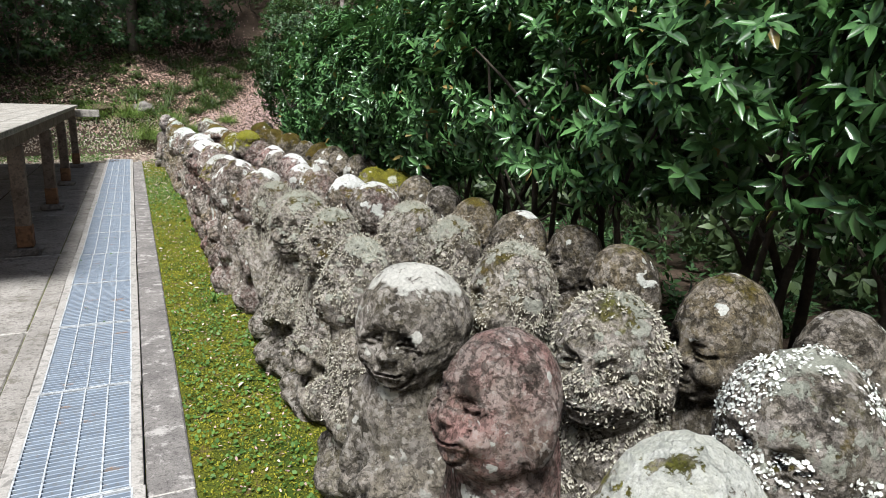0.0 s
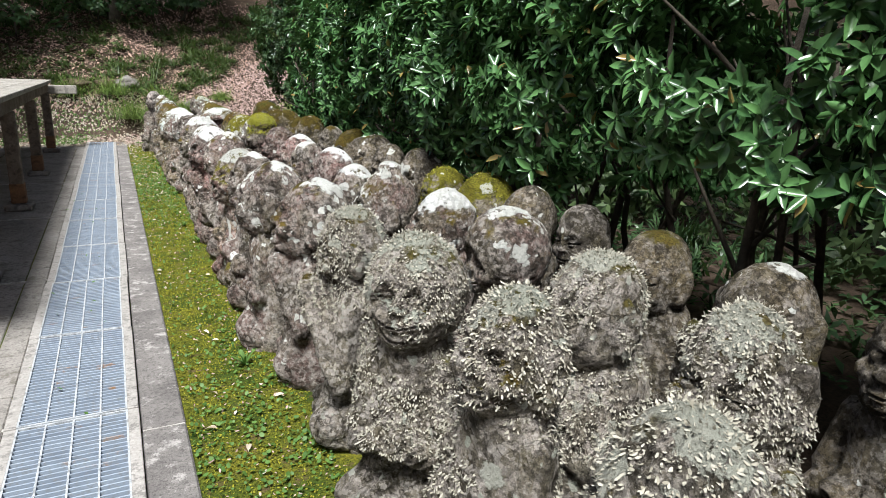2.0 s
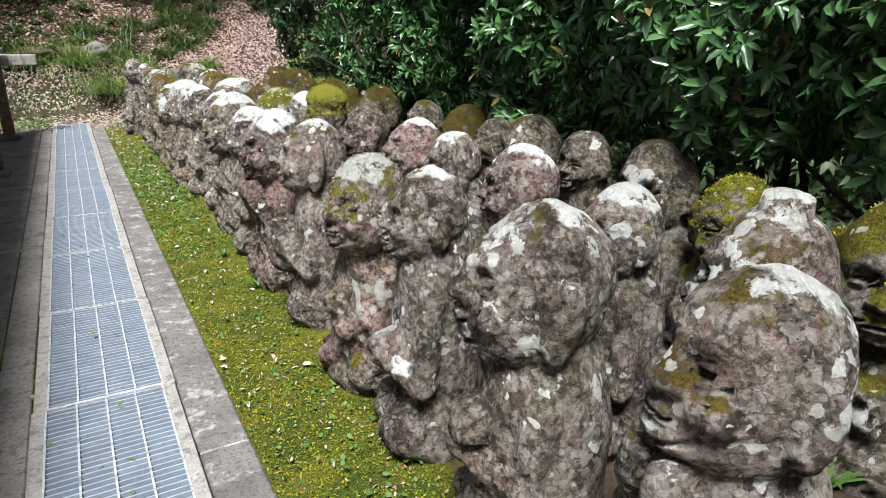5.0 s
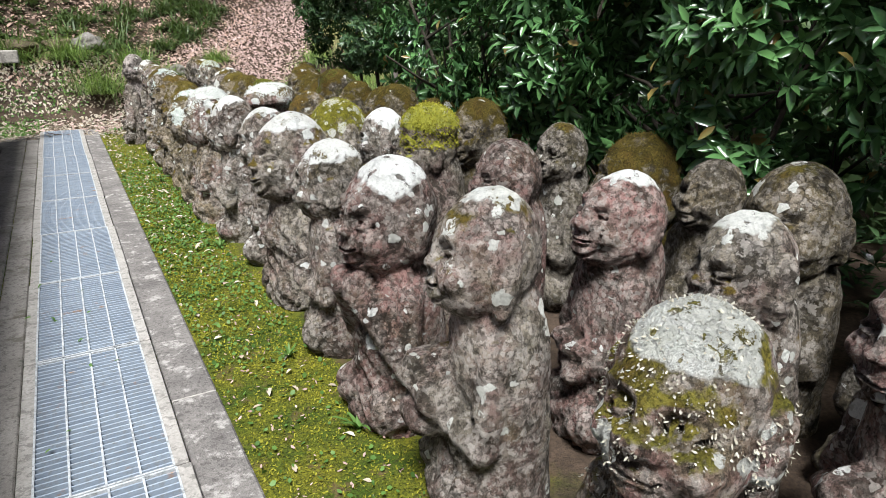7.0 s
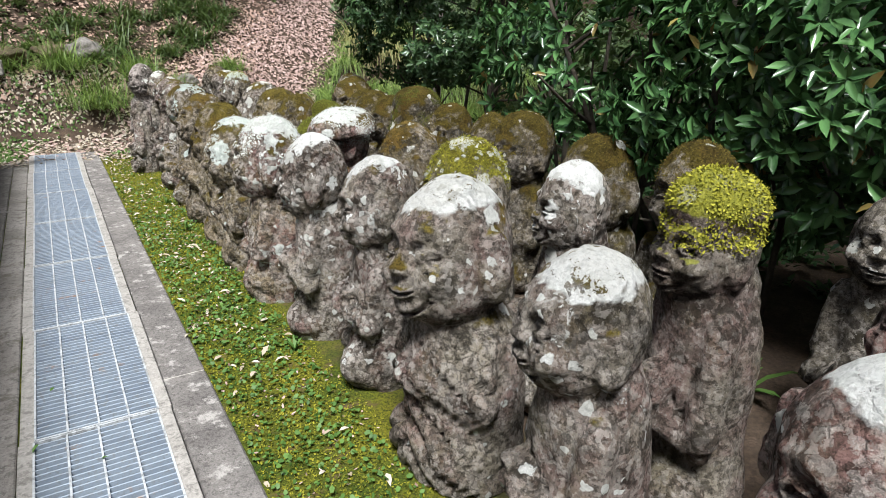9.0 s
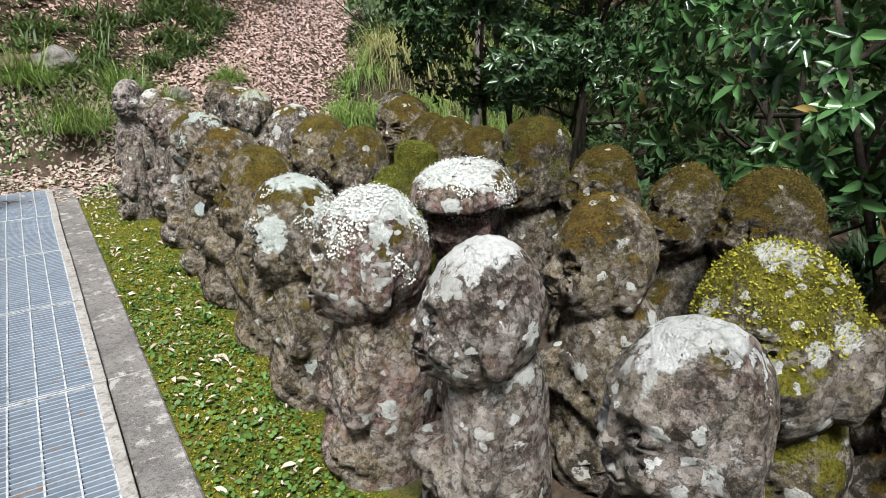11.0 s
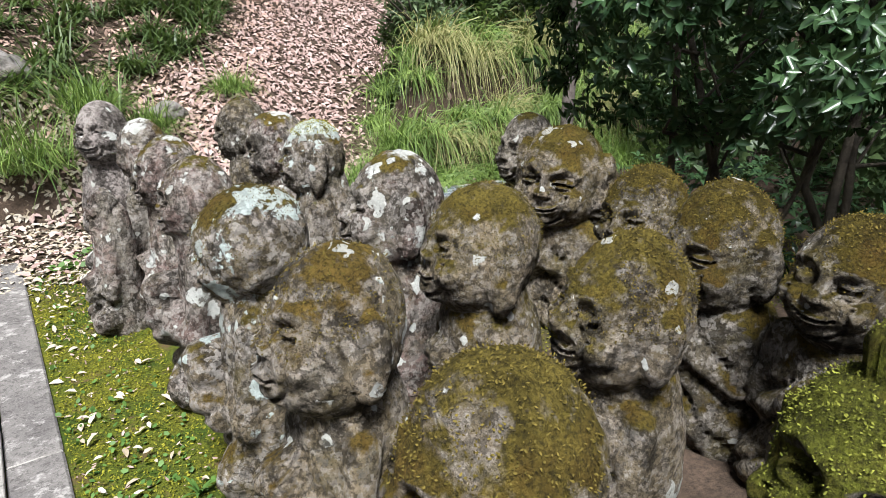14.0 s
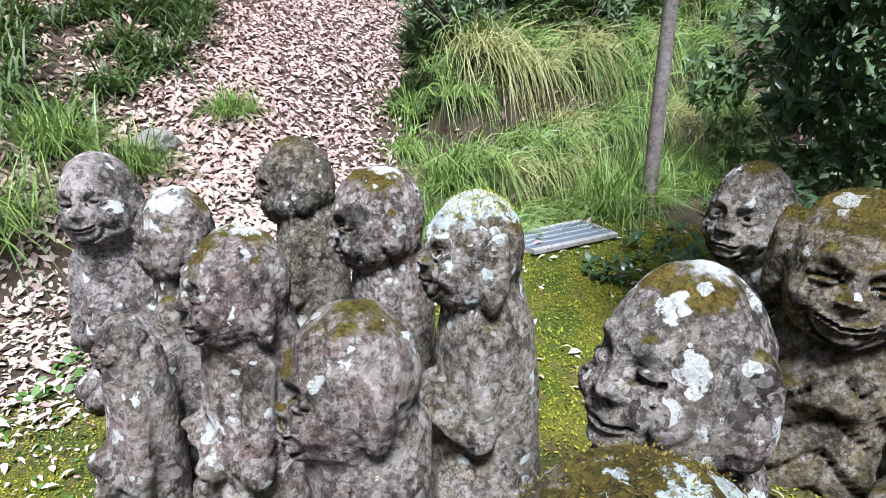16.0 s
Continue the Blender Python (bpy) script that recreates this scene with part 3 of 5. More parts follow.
FIGURES = [
    (0.80, 0.65, 0.97, 0.150, "crownmoss"),
    (0.74, 1.12, 1.01, 0.141, "red"),
    (0.73, 1.65, 1.00, 0.169, "greyhood"),
    (0.77, 2.15, 1.00, 0.141, "fur"),
    (0.81, 2.80, 1.00, 0.130, "fur2"),
    (0.78, 3.32, 0.99, 0.160, "furhood"),
    (0.82, 3.87, 0.99, 0.131, "fur"),
    (0.81, 4.48, 1.00, 0.166, "spot"),
    (0.74, 4.99, 1.01, 0.178, "spot"),
    (0.77, 5.59, 0.99, 0.131, "spot"),
    (0.77, 6.09, 0.96, 0.159, "mossface"),
    (0.82, 6.78, 1.00, 0.146, "spot"),
    (0.80, 7.35, 1.00, 0.164, "redwhite"),
    (0.83, 7.97, 0.95, 0.151, "crown"),
    (0.85, 8.59, 0.99, 0.194, "crown"),
    (0.90, 9.23, 0.95, 0.150, "white"),
    (0.87, 9.77, 0.96, 0.155, "white"),
    (0.82, 10.35, 0.97, 0.185, "redlichen"),
    (0.82, 10.91, 0.91, 0.181, "cap"),
    (0.84, 11.45, 0.94, 0.175, "brown"),
    (0.82, 12.02, 0.95, 0.163, "brownwhite"),
    (0.84, 12.54, 0.95, 0.157, "hoodcap"),
    (0.84, 13.17, 0.96, 0.127, "spot"),
    (0.91, 13.86, 0.94, 0.141, "spot"),
    (0.91, 14.31, 0.97, 0.125, "spot"),
    (0.84, 14.82, 1.02, 0.140, "pale"),
    (1.25, 0.74, 1.02, 0.169, "furwhite"),
    (1.23, 1.30, 1.00, 0.168, "fur2"),
    (1.29, 1.95, 0.99, 0.174, "fur"),
    (1.33, 2.48, 0.98, 0.147, "fur"),
    (1.33, 3.03, 0.97, 0.158, "fur"),
    (1.33, 3.58, 0.98, 0.163, "spot"),
    (1.33, 4.13, 0.98, 0.150, "crown"),
    (1.33, 4.75, 0.98, 0.173, "spot"),
    (1.34, 5.26, 0.94, 0.131, "crown"),
    (1.40, 5.88, 0.98, 0.152, "redwhite"),
    (1.37, 6.37, 0.97, 0.125, "spot"),
    (1.39, 6.87, 0.98, 0.143, "redwhite"),
    (1.38, 7.51, 0.98, 0.141, "red"),
    (1.36, 8.05, 1.01, 0.135, "mosscap"),
    (1.39, 8.69, 0.97, 0.131, "white"),
    (1.42, 9.33, 0.96, 0.195, "mosshead"),
    (1.43, 9.90, 0.95, 0.165, "brownwhite"),
    (1.32, 10.49, 0.97, 0.149, "hat"),
    (1.41, 11.10, 0.92, 0.193, "topknot"),
    (1.46, 11.72, 0.94, 0.161, "brown"),
    (1.48, 12.29, 0.94, 0.179, "brown"),
    (1.52, 12.88, 0.94, 0.194, "spot"),
    (1.50, 13.51, 0.99, 0.144, "palemoss"),
    (1.57, 14.08, 0.98, 0.160, "spot"),
    (1.63, 14.81, 0.98, 0.160, "dark"),
    # row beside the hedge; its dark stones carry the shade in their colour
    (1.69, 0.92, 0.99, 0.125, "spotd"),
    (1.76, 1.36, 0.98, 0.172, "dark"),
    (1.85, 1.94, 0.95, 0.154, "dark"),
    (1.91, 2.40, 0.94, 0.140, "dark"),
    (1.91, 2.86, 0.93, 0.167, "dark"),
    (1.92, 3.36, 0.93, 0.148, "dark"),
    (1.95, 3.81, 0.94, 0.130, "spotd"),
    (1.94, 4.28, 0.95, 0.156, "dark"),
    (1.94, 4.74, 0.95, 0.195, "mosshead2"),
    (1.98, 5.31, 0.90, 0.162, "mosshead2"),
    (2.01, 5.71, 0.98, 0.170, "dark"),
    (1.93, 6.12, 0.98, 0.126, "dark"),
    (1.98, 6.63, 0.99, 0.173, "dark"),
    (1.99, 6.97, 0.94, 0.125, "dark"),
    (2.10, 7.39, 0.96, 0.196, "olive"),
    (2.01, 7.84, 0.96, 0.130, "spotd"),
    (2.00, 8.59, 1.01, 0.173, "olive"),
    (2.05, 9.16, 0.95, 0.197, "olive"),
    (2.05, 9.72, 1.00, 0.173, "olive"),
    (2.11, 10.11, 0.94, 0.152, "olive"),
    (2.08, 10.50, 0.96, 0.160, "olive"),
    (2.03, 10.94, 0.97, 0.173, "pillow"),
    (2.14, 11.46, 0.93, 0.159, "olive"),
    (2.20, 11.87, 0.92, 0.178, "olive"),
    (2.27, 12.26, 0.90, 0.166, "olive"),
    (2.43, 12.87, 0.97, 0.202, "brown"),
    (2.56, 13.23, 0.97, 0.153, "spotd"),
]


# how single figures differ: turn towards the yard's near end in degrees, and carved traits
TRAITS = {
    0: (-7, ""), 1: (1, "smile smooth"), 2: (38, "hood lines"), 3: (-15, "clasp"), 4: (13, "smile ear"), 5: (34, "hood smile"), 6: (-13, "raise"), 7: (-11, "bignose raise"),
    8: (-17, "bignose lines"), 9: (-21, "bignose"), 10: (11, "bignose"), 11: (-15, "child ear"), 12: (-2, "smile smooth raise"), 13: (-19, "clasp"), 14: (0, "smile smooth clasp"),
    15: (-23, "clasp"), 16: (-19, "smile"), 17: (-27, ""), 18: (-9, "bignose"), 19: (-15, "clasp smile"), 20: (-11, "lines"), 21: (-19, "hood child"), 22: (-23, "child clasp"),
    23: (-3, "ear hug"), 24: (-29, "clasp"), 25: (48, "smile smooth"), 26: (1, ""), 27: (21, "smile"), 28: (-19, ""), 29: (3, "ear"), 30: (-13, "bignose"), 31: (-1, "hood"),
    32: (-19, ""), 33: (-15, "cup"), 34: (-17, "smooth"), 35: (-21, "smooth"), 36: (-15, "ear"), 37: (-17, "bignose smile"), 38: (-17, "smooth smile"), 39: (-13, ""), 40: (-21, "ear"),
    41: (-7, ""), 42: (-15, ""), 43: (-11, ""), 44: (-9, "smile"), 45: (-15, "smile bignose"), 46: (-19, "ear"), 47: (-15, "smile"), 48: (-19, "ear"), 49: (-25, ""), 50: (-21, "bignose"),
    59: (17, "smile"), 60: (23, "smile"), 63: (3, "smile"), 68: (3, "smile"), 71: (5, "smile"), 72: (-1, ""), 73: (-7, "smile"), 74: (-11, "smile bignose"), 75: (-10, "smile"), 76: (23, "smile ear"),
}


def figure_mesh(seed, height, head, kind, traits="", close=True):
    """A squat carved stone figure: a big smiling head on a wrapped body, with worn relief."""
    rnd = random.Random(seed)
    s = height / 1.0
    hw, hd, hh = 0.94 * head / height, 0.99 * head / height, head / height * rnd.uniform(1.12, 1.26)
    hs = hw / 0.155
    hw, hd, hh = 0.155, hd / hs, hh / hs
    hooded = "hood" in traits or kind in ("furhood", "hoodcap")
    if hooded:
        hs *= 0.87
    if kind == "topknot":
        hh *= 0.84
    hz = 1.0 - hh * hs - (0.06 if kind == "topknot" else 0)
    tilt, nod = rnd.uniform(-0.10, 0.10), rnd.uniform(-0.10, 0.14)
    arms = next((w for w in ("clasp", "hug", "raise") if w in traits), rnd.choice(("clasp", "hug", "hold", "hold")))
    smile = rnd.uniform(2.5, 5.0) if "smile" in traits else rnd.uniform(-0.6, 1.8)
    mouth_wide = rnd.uniform(0.052, 0.075) if "smile" in traits else rnd.uniform(0.034, 0.052)
    big = rnd.uniform(1.3, 1.6) if "bignose" in traits else rnd.uniform(0.8, 1.15)
    chub, brow_lift, ear_big = rnd.uniform(0.5, 1.0), rnd.uniform(0.0, 0.014), 1.35 if "ear" in traits else rnd.uniform(0.75, 1.05)
    lines = "lines" in traits or rnd.random() < 0.3
    pleat, drape = rnd.uniform(22, 34), rnd.uniform(-0.08, 0.08)
    wide, slump = rnd.uniform(1.12, 1.32), rnd.uniform(-0.02, 0.02)
    around, body_rows, face_rows, high, steps = (96, 24, 44, 22, 30) if close else (60, 16, 28, 15, 26)
    th = np.linspace(0, 2 * np.pi, around, endpoint=False)
    th = th - 0.45 * np.cos(th)  # closer together over the face
    jaw = hz - 1.12 * hh * hs
    z_low = np.concatenate([np.linspace(0.0, jaw, body_rows, endpoint=False), np.linspace(jaw, hz, face_rows)])
    low = len(z_low)
    phi = np.linspace(0, np.pi / 2, high + 1)[1:-1]
    o = np.concatenate([np.stack([0 * z_low, 0 * z_low - 0.01, z_low], -1), np.tile((0, -0.01, hz), (len(phi), 1))])
    c = np.concatenate([np.ones(low), np.cos(phi)])
    sn = np.concatenate([np.zeros(low), np.sin(phi)])
    d = np.stack([c[:, None] * np.cos(th), c[:, None] * np.sin(th), sn[:, None] + 0 * th], -1)

    def egg(q, cx, cy, cz, rx, ry, rz):
        k = np.sqrt(((q[..., 0] - cx) / rx) ** 2 + ((q[..., 1] - cy) / ry) ** 2 + ((q[..., 2] - cz) / rz) ** 2)
        return (k - 1) * min(rx, ry, rz)

    def rod_(q, a, b, rad):
        a, b = np.array(a), np.array(b)
        w = q - a
        h = np.clip((w @ (b - a)) / ((b - a) @ (b - a)), 0, 1)
        return np.linalg.norm(w - h[..., None] * (b - a), axis=-1) - rad

    def soft(f, g, k):
        h = np.clip(0.5 + 0.5 * (g - f) / k, 0, 1)
        return g * (1 - h) + f * h - k * h * (1 - h)

    def cut(f, g, k):
        return -soft(-f, g, k)

    w = min(max(0.155, hw * hs * wide), 0.22)
    chin = hz - hh * hs
    shoulder = chin + rnd.uniform(0.04, 0.09)

    def field(p):
        taper = 1.06 - 0.07 * np.clip(p[..., 2] / shoulder, 0, 1.2)
        side = np.sqrt(((p[..., 0] - slump) / (w * taper)) ** 2 + ((p[..., 1] - 0.015) / (min(0.185, w * 0.9) * taper)) ** 2)
        f = ((side ** 5 + (np.maximum(p[..., 2] - 0.1, 0) / (shoulder - 0.1)) ** 5) ** 0.2 - 1) * 0.17
        f = soft(f, egg(p, 0, 0.01, chin + 0.02, w * 0.62, 0.12, 0.14), 0.03)
        f = soft(f, egg(p, 0, -0.01, 0.06, w + 0.015, 0.18, 0.16), 0.05)
        for sgn in (-1, 1):
            f = soft(f, egg(p, sgn * 0.11, -0.11, 0.10, 0.085, 0.085, 0.085), 0.03)
            sh, el = (sgn * (w - 0.035), -0.03, chin - 0.06), (sgn * (w - 0.008), -0.07, 0.30)
            if arms == "raise":
                palm = (sgn * 0.045, -0.19, chin - 0.04)
            elif arms == "hug":
                palm = (sgn * -0.04, -0.17, 0.33 + 0.05 * sgn)
            else:
                palm = (sgn * 0.03, -0.175, 0.36)
            f = soft(f, rod_(p, sh, el, 0.047), 0.006)
            f = soft(f, rod_(p, el, palm, 0.042), 0.005)
            if arms in ("raise", "clasp"):
                f = soft(f, egg(p, palm[0], palm[1] - 0.005, palm[2] + 0.02, 0.038, 0.036, 0.052), 0.006)
        if arms == "hold":
            f = soft(f, egg(p, 0.02, -0.19, 0.41, 0.07, 0.05, 0.085), 0.008)
        if "child" in traits:
            f = soft(f, egg(p, -0.02, -0.20, 0.46, 0.070, 0.066, 0.076), 0.006)
            f = soft(f, egg(p, -0.02, -0.20, 0.34, 0.075, 0.06, 0.09), 0.008)
            for sgn in (-1, 1):
                f = cut(f, egg(p, -0.02 + sgn * 0.026, -0.268, 0.468, 0.015, 0.012, 0.006), 0.003)
            f = soft(f, egg(p, -0.02, -0.268, 0.452, 0.010, 0.014, 0.012), 0.004)
        # folds of the robe
        robe = np.clip((0.52 - p[..., 2]) * 8, 0, 1) * np.clip(-p[..., 1] * 12, 0, 1)
        wave = np.abs(np.sin((p[..., 2] + np.abs(p[..., 0] - drape) * 0.9 + 0.10 * p[..., 1]) * pleat))
        f = f + ((1 - wave) ** 3 * 0.032 - 0.008) * robe
        # head
        qx, qy, qz = p[..., 0] / hs, (p[..., 1] + 0.015) / hs, (p[..., 2] - hz) / hs
        qx, qz = qx * math.cos(tilt) - qz * math.sin(tilt), qx * math.sin(tilt) + qz * math.cos(tilt)
        qy, qz = qy * math.cos(nod) - qz * math.sin(nod), qy * math.sin(nod) + qz * math.cos(nod)
        q = np.stack([qx, qy, qz], -1)
        g = egg(q, 0, 0, 0, hw, hd, hh)
        g = soft(g, egg(q, 0, -0.03, -0.10, hw * 0.86, hd * 0.86, hh * 0.55), 0.05)
        front = qy + 0.05
        for sgn in (-1, 1):
            g = soft(g, egg(q, sgn * 0.076, -hd * 0.72, -0.062, 0.054, 0.052, 0.046), 0.018)
            g = cut(g, egg(q, sgn * 0.062, -hd * 1.02, 0.012, 0.048, 0.042, 0.026), 0.010)
            g = soft(g, egg(q, sgn * 0.060, -hd * 0.80, 0.000, 0.040, 0.034, 0.021), 0.006)
            bz = 0.042 + brow_lift
            g = soft(g, rod_(q, (sgn * 0.018, -hd * 0.95, bz - 0.010), (sgn * 0.062, -hd * 0.87, bz + 0.008), 0.012), 0.008)
            g = soft(g, rod_(q, (sgn * 0.062, -hd * 0.87, bz + 0.008), (sgn * 0.112, -hd * 0.66, bz - 0.018), 0.011), 0.008)
            g = soft(g, egg(q, sgn * hw * 1.04, 0.01, -0.03, 0.032 * ear_big, 0.046, 0.105 * ear_big), 0.006)
            g = cut(g, egg(q, sgn * (hw * 1.04 + 0.030 * ear_big), -0.018, -0.01, 0.020, 0.022, 0.055), 0.008)
            slit = np.abs(qz - 0.004 + 7.0 * (sgn * qx - 0.062) ** 2) - 0.0042
            slit = np.maximum(np.maximum(slit, np.abs(sgn * qx - 0.062) - 0.036), front)
            g = cut(g, np.maximum(slit, -(g + 0.016)), 0.003)
        g = soft(g, rod_(q, (0, -hd * 0.94, 0.035), (0, -hd * 1.04, -0.028), 0.016 * big), 0.010)
        g = soft(g, egg(q, 0, -hd * 1.06, -0.036, 0.022 * big, 0.028 * big, 0.020 * big), 0.008)
        for sgn in (-1, 1):
            g = soft(g, egg(q, sgn * 0.023 * big, -hd * 0.98, -0.040, 0.018 * big, 0.028, 0.017 * big), 0.005)
        g = soft(g, egg(q, 0, -hd * 0.85, -0.140, 0.058 * chub, 0.045 * chub, 0.036 * chub), 0.025)
        m = qz + 0.100 - smile * qx ** 2
        lips = np.maximum(np.maximum(np.sqrt(m ** 2 + g ** 2) - 0.013, np.abs(qx) - mouth_wide), front)
        base = g
        g = soft(g, lips, 0.006)
        slit = np.maximum(np.maximum(np.abs(m) - 0.0042, np.abs(qx) - mouth_wide), front)
        g = cut(g, np.maximum(slit, -(base + 0.014)), 0.003)
        crease = np.abs(np.hypot(qx * 0.95, (qz + 0.062) * 0.9) - 0.086) - 0.0045
        g = cut(g, np.maximum(np.maximum(np.maximum(crease, front), qz + 0.035), -(g + 0.011)), 0.004)
        if lines:
            for lift in (0.085, 0.105, 0.125):
                line = np.maximum(np.abs(qz - lift + 1.2 * qx ** 2) - 0.003, np.abs(qx) - 0.08)
                g = cut(g, np.maximum(np.maximum(line, front), -(g + 0.008)), 0.003)
        if hooded:
            hood = egg(q, 0, 0.012, 0.012, hw + 0.040, hd + 0.040, hh + 0.018)
            hood = np.maximum(hood, -egg(q, 0, -hd, -0.07, hw * 0.74, 0.20, hh * 0.70))
            g = soft(g, hood, 0.006)
        if kind == "hat":
            brim = egg(q, 0, 0, 0.065, 0.225, 0.22, 0.14)
            g = np.minimum(g, np.maximum(brim, 0.045 - qz))
        if kind == "topknot":
            g = soft(g, egg(q, 0, 0.01, hh + 0.025, 0.092, 0.09, 0.052), 0.003)
        if kind in ("mosscap", "pillow"):
            g = soft(g, np.maximum(egg(q, 0, 0, 0.13, hw * 1.02, hd * 1.0, 0.12), 0.07 - qz), 0.02)
        if "cup" in traits:
            g = soft(g, egg(q, 0, 0, hh + 0.012, 0.062, 0.06, 0.032), 0.004)
        return soft(f, g * hs, 0.006)

    r = np.linspace(0.03, 0.44, steps)
    f = field(o[:, None, None] + d[:, :, None] * r[:, None])
    inside = f < 0
    last = (inside.shape[2] - 1) - np.argmax(inside[:, :, ::-1], axis=2)
    last = np.where(inside.any(2), np.minimum(last, len(r) - 2), 0)
    near, far = r[last], r[last + 1]
    for _ in range(5):
        half = (near + far) / 2
        full = field(o[:, None] + d * half[..., None]) < 0
        near, far = np.where(full, half, near), np.where(full, far, half)
    surf = o[:, None] + d * near[..., None]
    rough = 0.008 * smooth_noise(surf * 7 + seed, 1) + (0.003 if "smooth" in traits else 0.0048) * smooth_noise(surf * 22 + seed, 2) + (0.0016 if "smooth" in traits else 0.0034) * smooth_noise(surf * 60 + seed, 3)
    surf = surf + d * rough[..., None]
    v = surf.reshape(-1, 3)
    rows, top = surf.shape[0], len(v)
    v = np.concatenate([v, surf[-1].mean(0, keepdims=True) + (0, 0, 0.004)])
    a = (np.arange(rows - 1)[:, None] * around + np.arange(around)[None]).ravel()
    b = (np.arange(rows - 1)[:, None] * around + (np.arange(around)[None] + 1) % around).ravel()
    quads = np.concatenate([np.stack([a, b, b + around], -1), np.stack([a, b + around, a + around], -1)])
    ring = (rows - 1) * around + np.arange(around)
    cap = np.stack([ring, np.roll(ring, -1), np.full(around, top)], -1)
    faces = np.concatenate([quads, cap])
    v = v * s
    slots = [STONES[kind]]
    index = np.zeros(len(faces), dtype=np.int32)
    # leafy growth on the stone, part of the same carved block
    growth = {"fur": (11000, LICHEN, 0.34, 0.0098), "fur2": (11000, LICHEN, 0.34, 0.0105), "furhood": (11000, LICHEN, 0.34, 0.0098), "furwhite": (11000, LICHEN_WHITE, 0.35, 0.0080),
              "mosscap": (9000, MOSS_YELLOW, 0.86, 0.009), "mosshead": (8000, MOSS_YELLOW, 0.74, 0.008), "mosshead2": (3000, MOSS_YELLOW, 0.76, 0.008), "pillow": (8000, MOSS_DEEP, 0.76, 0.008),
              "topknot": (9000, MOSS_GREEN, 0.70, 0.006), "brown": (6000, MOSS_BROWN, 0.78, 0.0055), "olive": (3600, MOSS_BROWN, 0.78, 0.007), "palemoss": (1500, MOSS_YELLOW, 0.95, 0.007),
              "brownwhite": (4000, MOSS_BROWN, 0.78, 0.0055), "cap": (5000, LICHEN_WHITE, 0.76, 0.0062), "mossface": (3500, LICHEN, 0.5, 0.008), "hoodcap": (4000, MOSS_BROWN, 0.8, 0.005),
              "redlichen": (9000, LICHEN_WHITE, 0.66, 0.0066), "hat": (9000, LICHEN_WHITE, 0.80, 0.0062)}.get(kind)
    if growth:
        count, stuff, level, size = growth
        rng = np.random.default_rng(seed)
        tri = v[faces]
        mid = tri.mean(1)
        nrm = np.cross(tri[:, 1] - tri[:, 0], tri[:, 2] - tri[:, 0])
        area = np.linalg.norm(nrm, axis=1)
        nrm = unit(nrm)
        patch = smooth_noise(mid * 7 + seed * 3.1, 9) + 0.6 * smooth_noise(mid * 16 + seed, 8)
        chance = area * (mid[:, 2] > level * s) * (nrm[:, 2] > -0.35) * np.clip(9 * (patch - (-0.6 if kind == "mosscap" else -0.2 if stuff == LICHEN else 0.25 if stuff == LICHEN_WHITE else 0.05) + (0.9 if stuff in (MOSS_YELLOW, MOSS_BROWN, MOSS_GREEN) else 0.55) * np.clip(nrm[:, 2], -0.2, 1)), 0, 1)
        if chance.sum() > 0:
            pick = rng.choice(len(faces), count, p=chance / chance.sum())
            at = mid[pick] + rng.normal(0, 0.005, (count, 3))
            way = unit(np.cross(nrm[pick], rng.normal(0, 1, (count, 3))) + (0.12 if stuff == LICHEN_WHITE else 0.5) * nrm[pick])
            if stuff == LICHEN:  # hangs like fur
                fall = np.array((0.0, 0.0, -1.0)) + nrm[pick] * nrm[pick][:, 2:]
                way = unit(0.8 * fall + 0.3 * nrm[pick] + rng.normal(0, 0.45, (count, 3)))
            sz = size * rng.uniform(0.5, 1.3, count)
            fv, ff = scatter(at - nrm[pick] * 0.003, way, nrm[pick], sz, sz * (0.85 if stuff == LICHEN_WHITE else 0.45 if stuff == LICHEN else 0.5), FLAKE, FLAKE_F)
            faces = np.concatenate([faces, ff + len(v)])
            index = np.concatenate([index, np.ones(len(ff), dtype=np.int32)])
            v = np.concatenate([v, fv])
            slots.append(stuff)
    me = mesh_of("stone_figure", v, faces)
    for m in slots:
        me.materials.append(m)
    n = len(me.polygons)
    me.polygons.foreach_set("material_index", index[:n])
    me.polygons.foreach_set("use_smooth", index[:n] == 0)
    me.update()
    return me


